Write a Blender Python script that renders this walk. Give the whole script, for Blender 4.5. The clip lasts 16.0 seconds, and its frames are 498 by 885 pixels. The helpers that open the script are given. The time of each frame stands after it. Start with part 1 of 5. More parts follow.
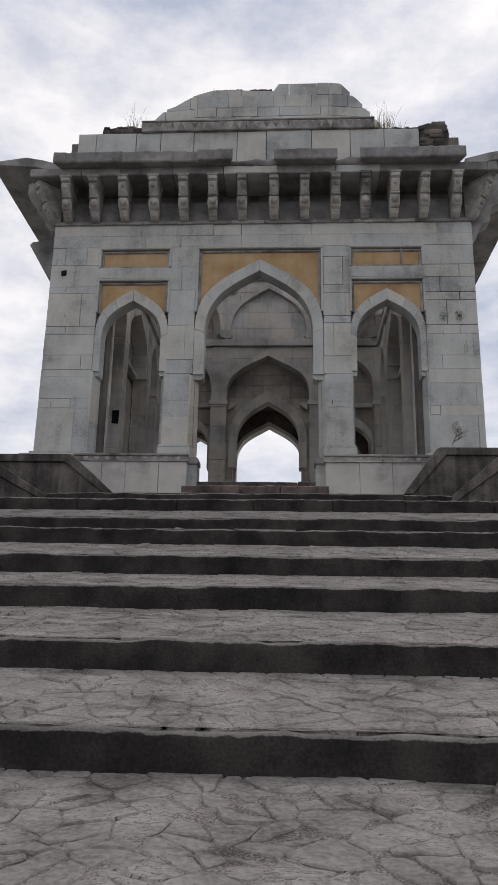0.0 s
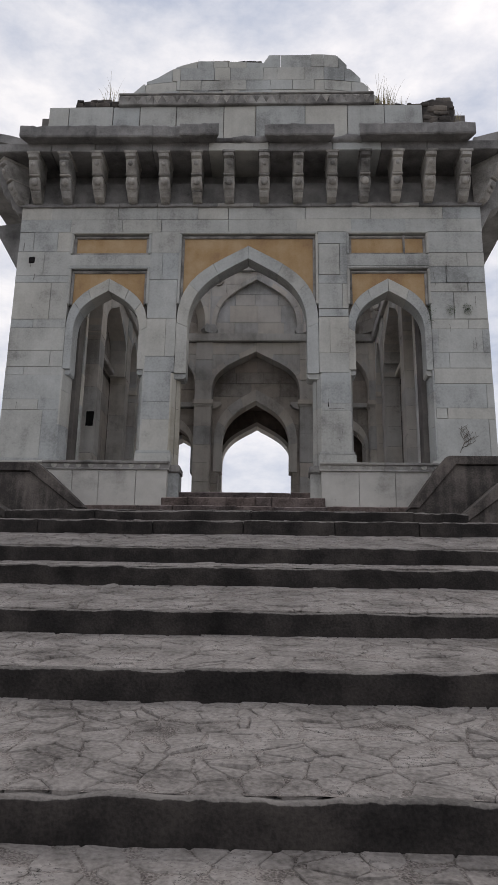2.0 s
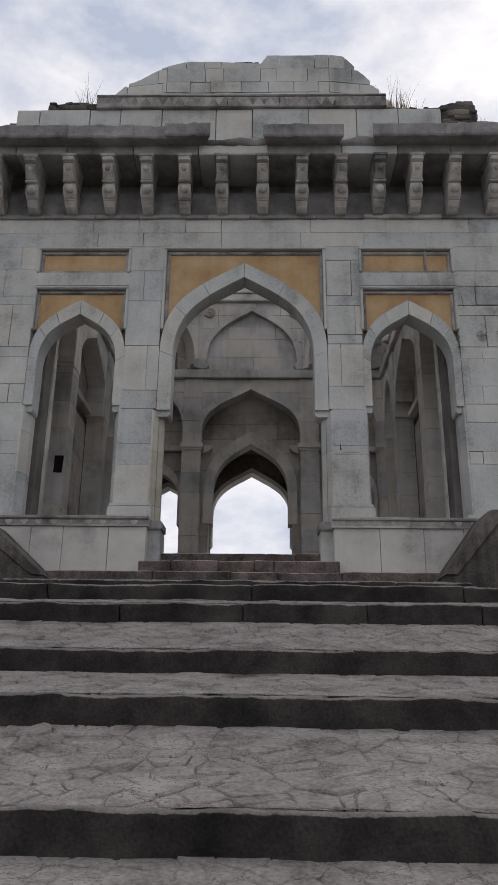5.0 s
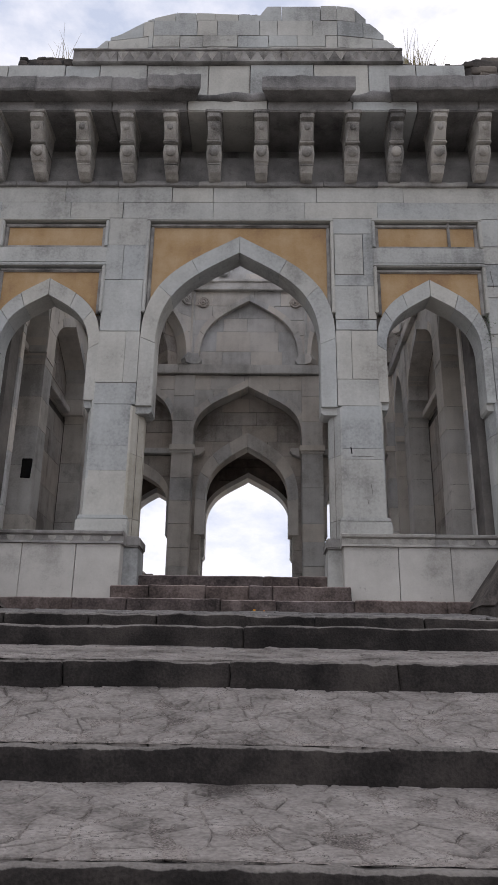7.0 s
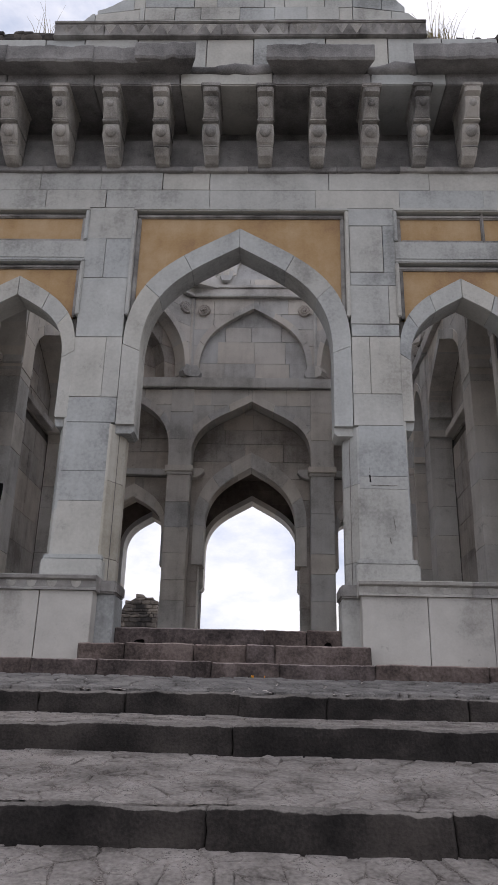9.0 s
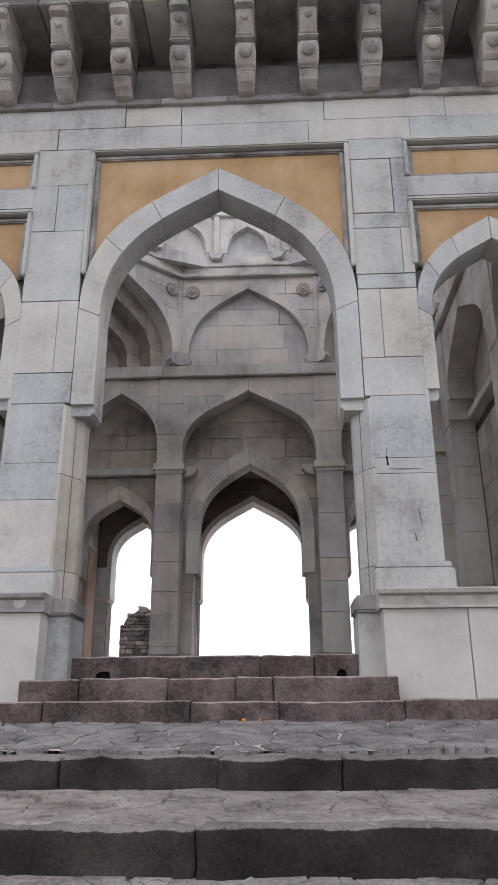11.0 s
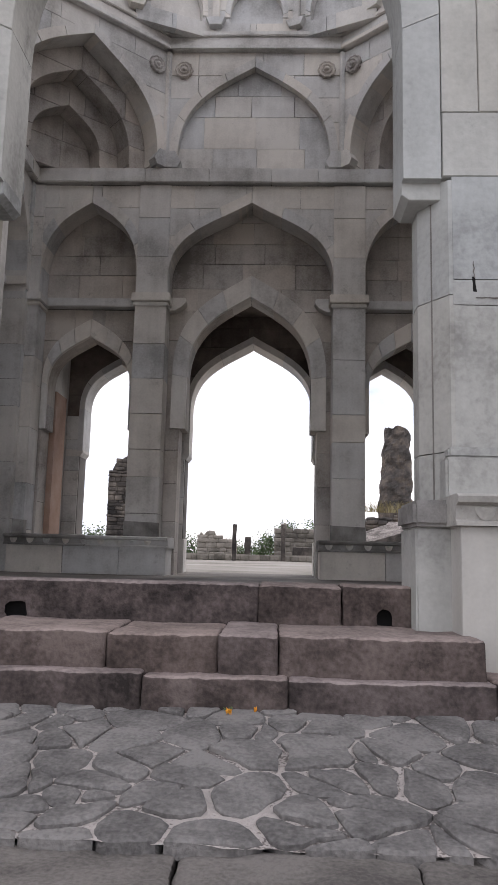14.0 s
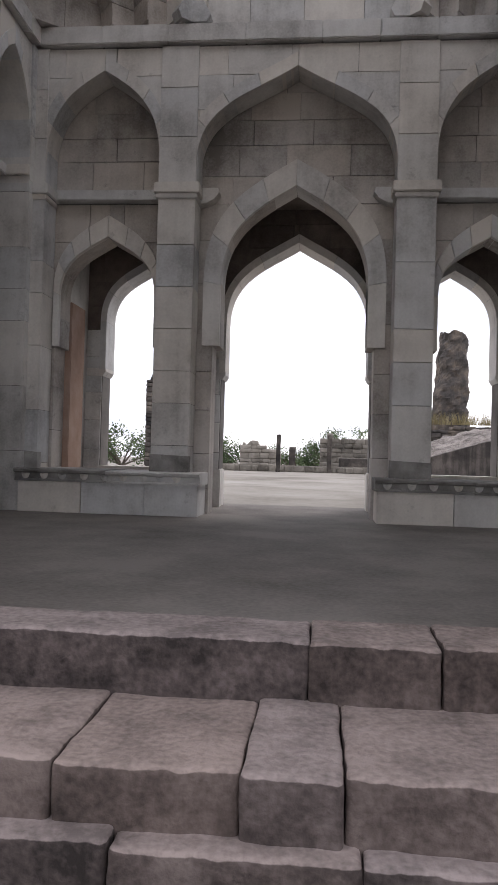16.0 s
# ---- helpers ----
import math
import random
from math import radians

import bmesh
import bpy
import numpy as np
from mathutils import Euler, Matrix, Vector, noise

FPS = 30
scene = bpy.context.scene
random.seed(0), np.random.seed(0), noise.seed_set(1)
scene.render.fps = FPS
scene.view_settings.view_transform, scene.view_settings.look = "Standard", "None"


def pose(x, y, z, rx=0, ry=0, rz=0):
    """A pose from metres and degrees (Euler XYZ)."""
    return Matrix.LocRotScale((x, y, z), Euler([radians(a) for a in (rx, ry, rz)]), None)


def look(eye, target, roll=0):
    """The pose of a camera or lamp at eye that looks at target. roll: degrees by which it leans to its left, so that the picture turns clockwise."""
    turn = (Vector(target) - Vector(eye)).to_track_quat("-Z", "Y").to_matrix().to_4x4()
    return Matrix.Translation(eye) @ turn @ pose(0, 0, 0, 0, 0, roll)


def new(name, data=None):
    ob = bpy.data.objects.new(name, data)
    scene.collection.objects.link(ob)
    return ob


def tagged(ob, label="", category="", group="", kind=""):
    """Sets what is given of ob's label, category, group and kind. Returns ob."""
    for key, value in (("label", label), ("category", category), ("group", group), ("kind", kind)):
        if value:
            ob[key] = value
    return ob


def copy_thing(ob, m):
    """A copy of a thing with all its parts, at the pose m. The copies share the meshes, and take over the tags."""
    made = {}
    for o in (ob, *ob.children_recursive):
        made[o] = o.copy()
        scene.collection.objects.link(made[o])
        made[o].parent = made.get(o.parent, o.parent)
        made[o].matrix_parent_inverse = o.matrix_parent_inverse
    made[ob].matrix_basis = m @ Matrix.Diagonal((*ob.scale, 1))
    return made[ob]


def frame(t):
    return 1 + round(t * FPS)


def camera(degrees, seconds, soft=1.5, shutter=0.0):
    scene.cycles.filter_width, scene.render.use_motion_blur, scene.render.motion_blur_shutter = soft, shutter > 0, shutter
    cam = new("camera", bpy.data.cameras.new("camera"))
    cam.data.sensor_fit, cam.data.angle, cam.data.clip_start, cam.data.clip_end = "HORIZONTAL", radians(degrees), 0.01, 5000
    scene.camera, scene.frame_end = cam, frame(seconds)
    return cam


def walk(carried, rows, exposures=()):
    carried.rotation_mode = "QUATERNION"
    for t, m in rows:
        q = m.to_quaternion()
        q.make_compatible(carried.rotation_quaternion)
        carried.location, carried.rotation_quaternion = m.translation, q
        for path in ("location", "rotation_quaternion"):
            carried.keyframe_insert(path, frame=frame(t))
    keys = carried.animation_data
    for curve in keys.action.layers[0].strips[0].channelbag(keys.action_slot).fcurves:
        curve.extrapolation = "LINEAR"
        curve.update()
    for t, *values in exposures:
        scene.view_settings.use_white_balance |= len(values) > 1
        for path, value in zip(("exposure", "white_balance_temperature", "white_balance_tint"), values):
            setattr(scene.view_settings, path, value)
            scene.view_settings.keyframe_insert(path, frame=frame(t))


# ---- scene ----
cam = camera(36.7, 16.0)
PATH = [
    (0, (0.69, -15.221, -2.917), (0.582, -13.299, -2.376), 1.1),
    (0.5, (0.648, -14.771, -2.731), (0.558, -12.849, -2.183), 0.6),
    (1, (0.662, -14.474, -2.614), (0.563, -12.551, -2.074), 0.8),
    (1.5, (0.622, -14.059, -2.519), (0.531, -12.137, -1.973), 1.2),
    (2, (0.553, -13.812, -2.292), (0.486, -11.884, -1.764), 0.9),
    (2.5, (0.559, -13.518, -2.106), (0.486, -11.595, -1.561), 1.1),
    (3, (0.395, -13.259, -1.976), (0.368, -11.345, -1.397), 3.0),
    (3.5, (0.439, -12.816, -1.976), (0.416, -10.912, -1.362), 2.6),
    (4, (0.473, -12.442, -1.76), (0.447, -10.541, -1.138), 0.7),
    (4.5, (0.367, -11.986, -1.672), (0.326, -10.09, -1.036), 0.6),
    (7, (0.39, -9.814, -1.015), (0.351, -7.923, -0.364), 0.9),
    (7.5, (0.382, -9.369, -0.965), (0.32, -7.473, -0.331), 1.1),
    (8, (0.333, -9.01, -0.811), (0.262, -7.103, -0.214), 1.6),
    (8.5, (0.395, -8.672, -0.559), (0.332, -6.79, 0.114), 1.7),
    (11, (0.604, -6.642, -0.031), (0.522, -4.772, 0.673), -0.3),
    (11.5, (0.659, -6.115, 0.113), (0.569, -4.204, 0.695), -0.1),
    (12, (0.616, -5.791, 0.273), (0.466, -3.876, 0.831), 0.7),
    (12.5, (0.588, -5.417, 0.344), (0.473, -3.487, 0.858), 0.6),
    (13, (0.628, -4.948, 0.464), (0.582, -2.986, 0.847), -0.0),
    (13.5, (0.512, -4.565, 0.543), (0.438, -2.595, 0.881), 1.3),
    (14, (0.497, -4.187, 0.682), (0.417, -2.211, 0.981), 1.4),
    (14.5, (0.589, -3.811, 0.915), (0.514, -1.82, 1.091), 1.4),
    (15, (0.545, -3.522, 0.982), (0.4, -1.534, 1.143), 1.3),
    (15.5, (0.454, -3.092, 1.061), (0.286, -1.107, 1.233), 1.7),
    (16, (0.425, -2.604, 1.173), (0.232, -0.613, 1.207), 1.6),
]
EXPO = [(0.0, 0.05, 6500, 13), (4.5, 0.08, 6500, 13), (7.0, 0.38, 6450, 15), (7.5, 0.6, 6450, 16), (8.0, 1.0, 6400, 16), (8.5, 0.3, 6400, 16), (11.0, 1.05, 6450, 16), (12.5, 0.85, 6450, 16), (14.0, 0.85, 6500, 16), (16.0, 0.9, 6500, 16)]
walk(cam, [(t, look(eye, target, roll)) for t, eye, target, roll in PATH], EXPO)

# ---------------------------------------------------------------- light
world = bpy.data.worlds.new("overcast_sky")
scene.world = world
world.use_nodes = True
wn, wl = world.node_tree.nodes, world.node_tree.links
wn.clear()
w_out = wn.new("ShaderNodeOutputWorld")
w_bg = wn.new("ShaderNodeBackground")
w_sky = wn.new("ShaderNodeTexSky")
w_sky.sky_type, w_sky.sun_disc = "NISHITA", False
SUN_EL, SUN_ROT = radians(52), radians(28)
w_sky.sun_elevation, w_sky.sun_rotation = SUN_EL, SUN_ROT
w_co = wn.new("ShaderNodeTexCoord")
w_map = wn.new("ShaderNodeMapping")
w_map.inputs["Scale"].default_value = (1.0, 1.0, 2.0)
w_map.inputs["Location"].default_value = (0.35, 0.2, 0.1)
w_cl = wn.new("ShaderNodeTexNoise")
w_cl.inputs["Scale"].default_value, w_cl.inputs["Detail"].default_value = 3.2, 9.0
w_cl.inputs["Roughness"].default_value = 0.60
w_rmp = wn.new("ShaderNodeValToRGB")
w_rmp.color_ramp.elements[0].position, w_rmp.color_ramp.elements[0].color = 0.38, (5.6, 6.3, 7.6, 1)
w_rmp.color_ramp.elements[1].position, w_rmp.color_ramp.elements[1].color = 0.60, (12.0, 11.8, 11.6, 1)
w_mix = wn.new("ShaderNodeMixRGB")
w_mix.inputs[0].default_value = 0.88
wl.new(w_co.outputs["Generated"], w_map.inputs[0])
wl.new(w_map.outputs[0], w_cl.inputs["Vector"])
wl.new(w_cl.outputs["Fac"], w_rmp.inputs[0])
wl.new(w_sky.outputs[0], w_mix.inputs[1])
wl.new(w_rmp.outputs[0], w_mix.inputs[2])
wl.new(w_mix.outputs[0], w_bg.inputs[0])
w_bg.inputs[1].default_value = 0.085
wl.new(w_bg.outputs[0], w_out.inputs[0])

sun = new("sun", bpy.data.lights.new("sun", "SUN"))
sun.data.energy, sun.data.angle, sun.data.color = 0.6, radians(14), (1.0, 0.96, 0.9)
sun.matrix_world = look((0, 0, 0), (-math.sin(SUN_ROT) * math.cos(SUN_EL), -math.cos(SUN_ROT) * math.cos(SUN_EL), -math.sin(SUN_EL)))

# ---------------------------------------------------------------- materials


def stone_mat(name, dark, mid, pale, scale=1.0, streak=0.0, bump=0.25, rough=0.85, grain=26.0, spread=0.12, spots=0.0, tint=0.0, gw=0.16, worn=None, flaky=0.0):
    """Weathered stone: large stains, fine grain, optional downward streaks, each piece a little different."""
    m = bpy.data.materials.new(name)
    m.use_nodes = True
    n, l = m.node_tree.nodes, m.node_tree.links
    b = n["Principled BSDF"]
    b.inputs["Roughness"].default_value = rough
    b.inputs["Specular IOR Level"].default_value = 0.25
    tc = n.new("ShaderNodeNewGeometry")
    big = n.new("ShaderNodeTexNoise")
    big.inputs["Scale"].default_value, big.inputs["Detail"].default_value = 0.9 * scale, 8.0
    big.inputs["Roughness"].default_value = 0.62
    fine = n.new("ShaderNodeTexNoise")
    fine.inputs["Scale"].default_value, fine.inputs["Detail"].default_value = grain * scale, 6.0
    l.new(tc.outputs["Position"], big.inputs["Vector"])
    l.new(tc.outputs["Position"], fine.inputs["Vector"])
    info = n.new("ShaderNodeObjectInfo")
    add = n.new("ShaderNodeMath")
    add.operation = "MULTIPLY_ADD"
    l.new(fine.outputs["Fac"], add.inputs[0])
    add.inputs[1].default_value = gw
    l.new(big.outputs["Fac"], add.inputs[2])
    add2 = n.new("ShaderNodeMath")
    add2.operation = "MULTIPLY_ADD"
    isl = n.new("ShaderNodeMath")
    isl.operation = "ADD"
    l.new(info.outputs["Random"], isl.inputs[0])
    l.new(tc.outputs["Random Per Island"], isl.inputs[1])
    l.new(isl.outputs[0], add2.inputs[0])
    add2.inputs[1].default_value = spread
    l.new(add.outputs[0], add2.inputs[2])
    last = add2.outputs[0]
    if streak:
        mp = n.new("ShaderNodeMapping")
        mp.inputs["Scale"].default_value = (5.0, 5.0, 0.35)
        st = n.new("ShaderNodeTexNoise")
        st.inputs["Scale"].default_value, st.inputs["Detail"].default_value = 1.6, 5.0
        l.new(tc.outputs["Position"], mp.inputs[0])
        l.new(mp.outputs[0], st.inputs["Vector"])
        sm = n.new("ShaderNodeMath")
        sm.operation = "MULTIPLY_ADD"
        l.new(st.outputs["Fac"], sm.inputs[0])
        sm.inputs[1].default_value = -streak
        l.new(last, sm.inputs[2])
        last = sm.outputs[0]
    off = gw * 0.5 + spread - streak * 0.5
    r = n.new("ShaderNodeValToRGB")
    e = r.color_ramp.elements
    e[0].position, e[0].color = 0.30 + off, (*dark, 1)
    e[1].position, e[1].color = 0.68 + off, (*pale, 1)
    k = e.new(0.48 + off)
    k.color = (*mid, 1)
    l.new(last, r.inputs[0])
    col = r.outputs[0]
    if spots:
        v = n.new("ShaderNodeTexNoise")
        v.inputs["Scale"].default_value, v.inputs["Detail"].default_value = 2.3 * scale, 10.0
        v.inputs["Roughness"].default_value = 0.75
        l.new(tc.outputs["Position"], v.inputs["Vector"])
        vr = n.new("ShaderNodeValToRGB")
        vr.color_ramp.elements[0].position, vr.color_ramp.elements[0].color = 0.60, (0, 0, 0, 1)
        vr.color_ramp.elements[1].position, vr.color_ramp.elements[1].color = 0.72, (spots, spots, spots, 1)
        l.new(v.outputs["Fac"], vr.inputs[0])
        mx = n.new("ShaderNodeMixRGB")
        l.new(vr.outputs[0], mx.inputs[0])
        l.new(col, mx.inputs[1])
        mx.inputs[2].default_value = (dark[0] * 0.45, dark[1] * 0.45, dark[2] * 0.45, 1)
        col = mx.outputs[0]
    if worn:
        # dust, wear and painted sky light on trodden, upward faces, with a ragged border
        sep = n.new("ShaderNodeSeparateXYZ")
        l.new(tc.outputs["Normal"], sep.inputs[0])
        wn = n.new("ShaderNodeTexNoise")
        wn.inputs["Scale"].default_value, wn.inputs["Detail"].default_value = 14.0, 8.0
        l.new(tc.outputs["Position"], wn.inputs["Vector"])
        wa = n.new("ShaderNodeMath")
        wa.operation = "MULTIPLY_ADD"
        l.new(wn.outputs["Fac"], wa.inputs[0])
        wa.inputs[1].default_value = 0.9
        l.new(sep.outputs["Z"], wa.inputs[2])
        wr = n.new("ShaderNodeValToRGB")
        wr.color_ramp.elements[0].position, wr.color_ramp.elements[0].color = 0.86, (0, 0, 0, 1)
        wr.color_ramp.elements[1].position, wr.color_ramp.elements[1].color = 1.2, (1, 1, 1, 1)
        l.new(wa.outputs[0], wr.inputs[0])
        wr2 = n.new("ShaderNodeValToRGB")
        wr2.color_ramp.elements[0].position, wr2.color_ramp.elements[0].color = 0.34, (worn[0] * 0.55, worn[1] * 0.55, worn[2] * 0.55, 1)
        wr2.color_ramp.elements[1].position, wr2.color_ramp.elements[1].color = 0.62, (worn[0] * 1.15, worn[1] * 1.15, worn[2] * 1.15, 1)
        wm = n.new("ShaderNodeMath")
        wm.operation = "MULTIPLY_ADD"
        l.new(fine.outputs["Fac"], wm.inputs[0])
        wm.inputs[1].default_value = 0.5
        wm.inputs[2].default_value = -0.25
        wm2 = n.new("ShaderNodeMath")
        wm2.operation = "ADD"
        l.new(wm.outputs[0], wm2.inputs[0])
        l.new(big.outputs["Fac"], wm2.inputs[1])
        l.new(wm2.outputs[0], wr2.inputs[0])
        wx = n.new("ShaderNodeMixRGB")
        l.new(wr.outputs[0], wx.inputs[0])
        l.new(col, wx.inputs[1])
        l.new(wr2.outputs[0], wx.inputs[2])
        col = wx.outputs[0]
    if tint:
        hue = n.new("ShaderNodeValToRGB")
        hue.color_ramp.elements[0].color = (1 - tint, 1, 1 + tint * 0.8, 1)
        hue.color_ramp.elements[1].color = (1 + tint * 0.6, 1, 1 - tint * 1.2, 1)
        l.new(info.outputs["Random"], hue.inputs[0])
        mu = n.new("ShaderNodeMixRGB")
        mu.blend_type = "MULTIPLY"
        mu.inputs[0].default_value = 1.0
        l.new(col, mu.inputs[1])
        l.new(hue.outputs[0], mu.inputs[2])
        col = mu.outputs[0]
    l.new(col, b.inputs["Base Color"])
    bp = n.new("ShaderNodeBump")
    bp.inputs["Strength"].default_value, bp.inputs["Distance"].default_value = bump, 0.02
    l.new(add.outputs[0], bp.inputs["Height"])
    l.new(bp.outputs[0], b.inputs["Normal"])
    if flaky:
        # split layers: noise cut into terraces, with dirt caught along some of their edges
        fm = n.new("ShaderNodeMapping")
        fm.inputs["Scale"].default_value = (1.0, 2.3, 1.0)
        fnz = n.new("ShaderNodeTexNoise")
        fnz.inputs["Scale"].default_value, fnz.inputs["Detail"].default_value, fnz.inputs["Roughness"].default_value = 3.4, 6.0, 0.62
        l.new(tc.outputs["Position"], fm.inputs[0])
        l.new(fm.outputs[0], fnz.inputs["Vector"])
        mul = n.new("ShaderNodeMath")
        mul.operation = "MULTIPLY"
        mul.inputs[1].default_value = 11.0
        l.new(fnz.outputs["Fac"], mul.inputs[0])
        flo, fra = n.new("ShaderNodeMath"), n.new("ShaderNodeMath")
        flo.operation, fra.operation = "FLOOR", "FRACT"
        l.new(mul.outputs[0], flo.inputs[0])
        l.new(mul.outputs[0], fra.inputs[0])
        edge = n.new("ShaderNodeValToRGB")
        edge.color_ramp.elements[0].position, edge.color_ramp.elements[0].color = 0.05, (flaky, flaky, flaky, 1)
        edge.color_ramp.elements[1].position, edge.color_ramp.elements[1].color = 0.15, (0, 0, 0, 1)
        l.new(fra.outputs[0], edge.inputs[0])
        gate = n.new("ShaderNodeValToRGB")
        gate.color_ramp.elements[0].position, gate.color_ramp.elements[1].position = 0.50, 0.60
        l.new(big.outputs["Fac"], gate.inputs[0])
        both = n.new("ShaderNodeMath")
        both.operation = "MULTIPLY"
        l.new(edge.outputs[0], both.inputs[0])
        l.new(gate.outputs[0], both.inputs[1])
        fx = n.new("ShaderNodeMixRGB")
        l.new(both.outputs[0], fx.inputs[0])
        l.new(col, fx.inputs[1])
        fx.inputs[2].default_value = (dark[0] * 0.3, dark[1] * 0.3, dark[2] * 0.3, 1)
        l.new(fx.outputs[0], b.inputs["Base Color"])
        b2 = n.new("ShaderNodeBump")
        b2.inputs["Strength"].default_value, b2.inputs["Distance"].default_value = 0.9, 0.012
        l.new(flo.outputs[0], b2.inputs["Height"])
        l.new(bp.outputs[0], b2.inputs["Normal"])
        l.new(b2.outputs[0], b.inputs["Normal"])
    return m


M_ASHLAR = stone_mat("ashlar", (0.23, 0.229, 0.22), (0.40, 0.40, 0.386), (0.50, 0.502, 0.485), 1.0, 0.20, 0.35, 0.75, 30, 0.11, 0.5, 0.04, 0.26)
M_JOINT = stone_mat("joint_mortar", (0.10, 0.09, 0.085), (0.16, 0.15, 0.14), (0.24, 0.22, 0.20), 1.5, 0, 0.3, 0.95)
M_INNER = stone_mat("hall_ashlar", (0.36, 0.341, 0.322), (0.59, 0.567, 0.545), (0.74, 0.715, 0.69), 1.1, 0.22, 0.2, 0.8, 30, 0.12, 0.55, 0.045, 0.2)
M_BRACKET = stone_mat("bracket_stone", (0.11, 0.103, 0.097), (0.27, 0.257, 0.242), (0.45, 0.43, 0.405), 2.6, 0.1, 0.6, 0.9, 30, 0.16, 0.7, 0.02, 0.35)
M_GRIT = stone_mat("step_grit", (0.075, 0.065, 0.059), (0.185, 0.164, 0.151), (0.31, 0.278, 0.256), 3.0, 0, 1.0, 0.95, 34, 0.0, 0, 0, 0.8)
M_MOULD = stone_mat("moulding_stone", (0.10, 0.095, 0.09), (0.24, 0.23, 0.22), (0.40, 0.39, 0.37), 2.5, 0.1, 0.4, 0.9, 40, 0.1, 0.6)
M_EAVE = stone_mat("eave_stone", (0.09, 0.088, 0.087), (0.19, 0.185, 0.182), (0.31, 0.302, 0.295), 1.8, 0.12, 0.6, 0.9, 30, 0.14, 0.7, 0.0, 0.3)
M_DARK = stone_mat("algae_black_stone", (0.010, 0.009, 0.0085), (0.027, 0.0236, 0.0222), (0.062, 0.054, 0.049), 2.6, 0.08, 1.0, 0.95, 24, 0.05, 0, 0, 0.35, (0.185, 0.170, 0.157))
M_TREAD = stone_mat("flagstone_dusty", (0.112, 0.100, 0.092), (0.224, 0.204, 0.189), (0.328, 0.300, 0.280), 3.0, 0, 1.0, 0.92, 14, 0.025, 0.5, 0.0, 0.5, flaky=0.9)
M_SLATE = stone_mat("slate_flag", (0.095, 0.09, 0.087), (0.168, 0.160, 0.154), (0.24, 0.228, 0.218), 4.0, 0, 1.0, 0.88, 14, 0.13, 0.3, 0.0, 0.5)
M_MORTAR = stone_mat("pale_mortar", (0.10, 0.086, 0.08), (0.25, 0.223, 0.208), (0.48, 0.435, 0.41), 3.0, 0, 1.0, 0.95, 26, 0.12, 0.6, 0, 0.75)
# wear plus painted light: tops paler as under the sky, fronts shade-dark
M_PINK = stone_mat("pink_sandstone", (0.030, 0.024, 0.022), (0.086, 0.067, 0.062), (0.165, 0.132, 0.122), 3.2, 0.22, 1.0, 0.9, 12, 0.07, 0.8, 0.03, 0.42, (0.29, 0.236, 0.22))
M_CHEEK = stone_mat("stained_plaster", (0.026, 0.024, 0.023), (0.062, 0.055, 0.051), (0.155, 0.135, 0.122), 1.5, 0.5, 0.8, 0.92, 26, 0.08, 0.5, 0, 0.3)
M_OCHRE = stone_mat("ochre_plaster", (0.27, 0.165, 0.095), (0.385, 0.256, 0.132), (0.46, 0.335, 0.205), 1.4, 0.2, 0.15, 0.85, 30, 0.05, 0.3)
# darker than the hall ashlar: dirt plus the recesses' shade in the colour
M_INFILL = stone_mat("dirty_shaded_infill", (0.24, 0.215, 0.195), (0.43, 0.395, 0.365), (0.58, 0.54, 0.505), 1.3, 0.25, 0.3, 0.85, 30, 0.14, 0.7, 0.03, 0.25)
M_SLAB = stone_mat("veined_plinth_slab", (0.27, 0.26, 0.24), (0.45, 0.435, 0.405), (0.53, 0.515, 0.48), 1.6, 0.12, 0.2, 0.8, 30, 0.06, 0.85)
M_STAIN = stone_mat("ochre_stained_ashlar", (0.27, 0.245, 0.195), (0.42, 0.395, 0.335), (0.52, 0.505, 0.46), 1.2, 0.45, 0.2, 0.78, 30, 0.08, 0.4)
M_TOWER = stone_mat("weathered_tower_rubble", (0.035, 0.032, 0.030), (0.085, 0.077, 0.072), (0.19, 0.155, 0.125), 1.6, 0.05, 1.0, 0.95, 9, 0.05)
# dark brown for soot and for the passage's shade, put into the colour
M_SOOT_SHADE = stone_mat("sooty_shade_stone", (0.06, 0.05, 0.045), (0.15, 0.124, 0.11), (0.26, 0.22, 0.195), 1.6, 0, 0.4, 0.9)
M_FLOOR = stone_mat("hall_floor", (0.105, 0.095, 0.086), (0.165, 0.150, 0.137), (0.23, 0.21, 0.193), 1.1, 0, 0.5, 0.85, 30, 0.1, 0.3, 0, 0.4)
M_GROUND = stone_mat("dusty_ground", (0.16, 0.145, 0.12), (0.27, 0.25, 0.22), (0.36, 0.34, 0.31), 0.4, 0, 0.6, 0.95, 20)
M_RUBBLE = stone_mat("rubble_masonry", (0.03, 0.028, 0.027), (0.085, 0.075, 0.068), (0.20, 0.175, 0.15), 1.6, 0, 1.0, 0.95, 14, 0.25)
M_RUIN = stone_mat("pale_ruin", (0.12, 0.11, 0.095), (0.24, 0.22, 0.19), (0.36, 0.33, 0.29), 0.9, 0.1, 0.8, 0.95, 10, 0.2)
M_RED = stone_mat("red_plaster", (0.27, 0.17, 0.13), (0.40, 0.27, 0.21), (0.48, 0.36, 0.30), 1.2, 0.1, 0.3, 0.9)
# near-black that stands in for the shade inside holes
M_HOLE = stone_mat("hole_shade_black", (0.006, 0.006, 0.006), (0.012, 0.011, 0.011), (0.02, 0.02, 0.02), 1.0, 0, 0.2, 0.95)
M_DRY = stone_mat("dry_grass", (0.16, 0.13, 0.06), (0.26, 0.22, 0.11), (0.36, 0.31, 0.18), 3.0, 0, 0.3, 0.9, 20, 0.3)
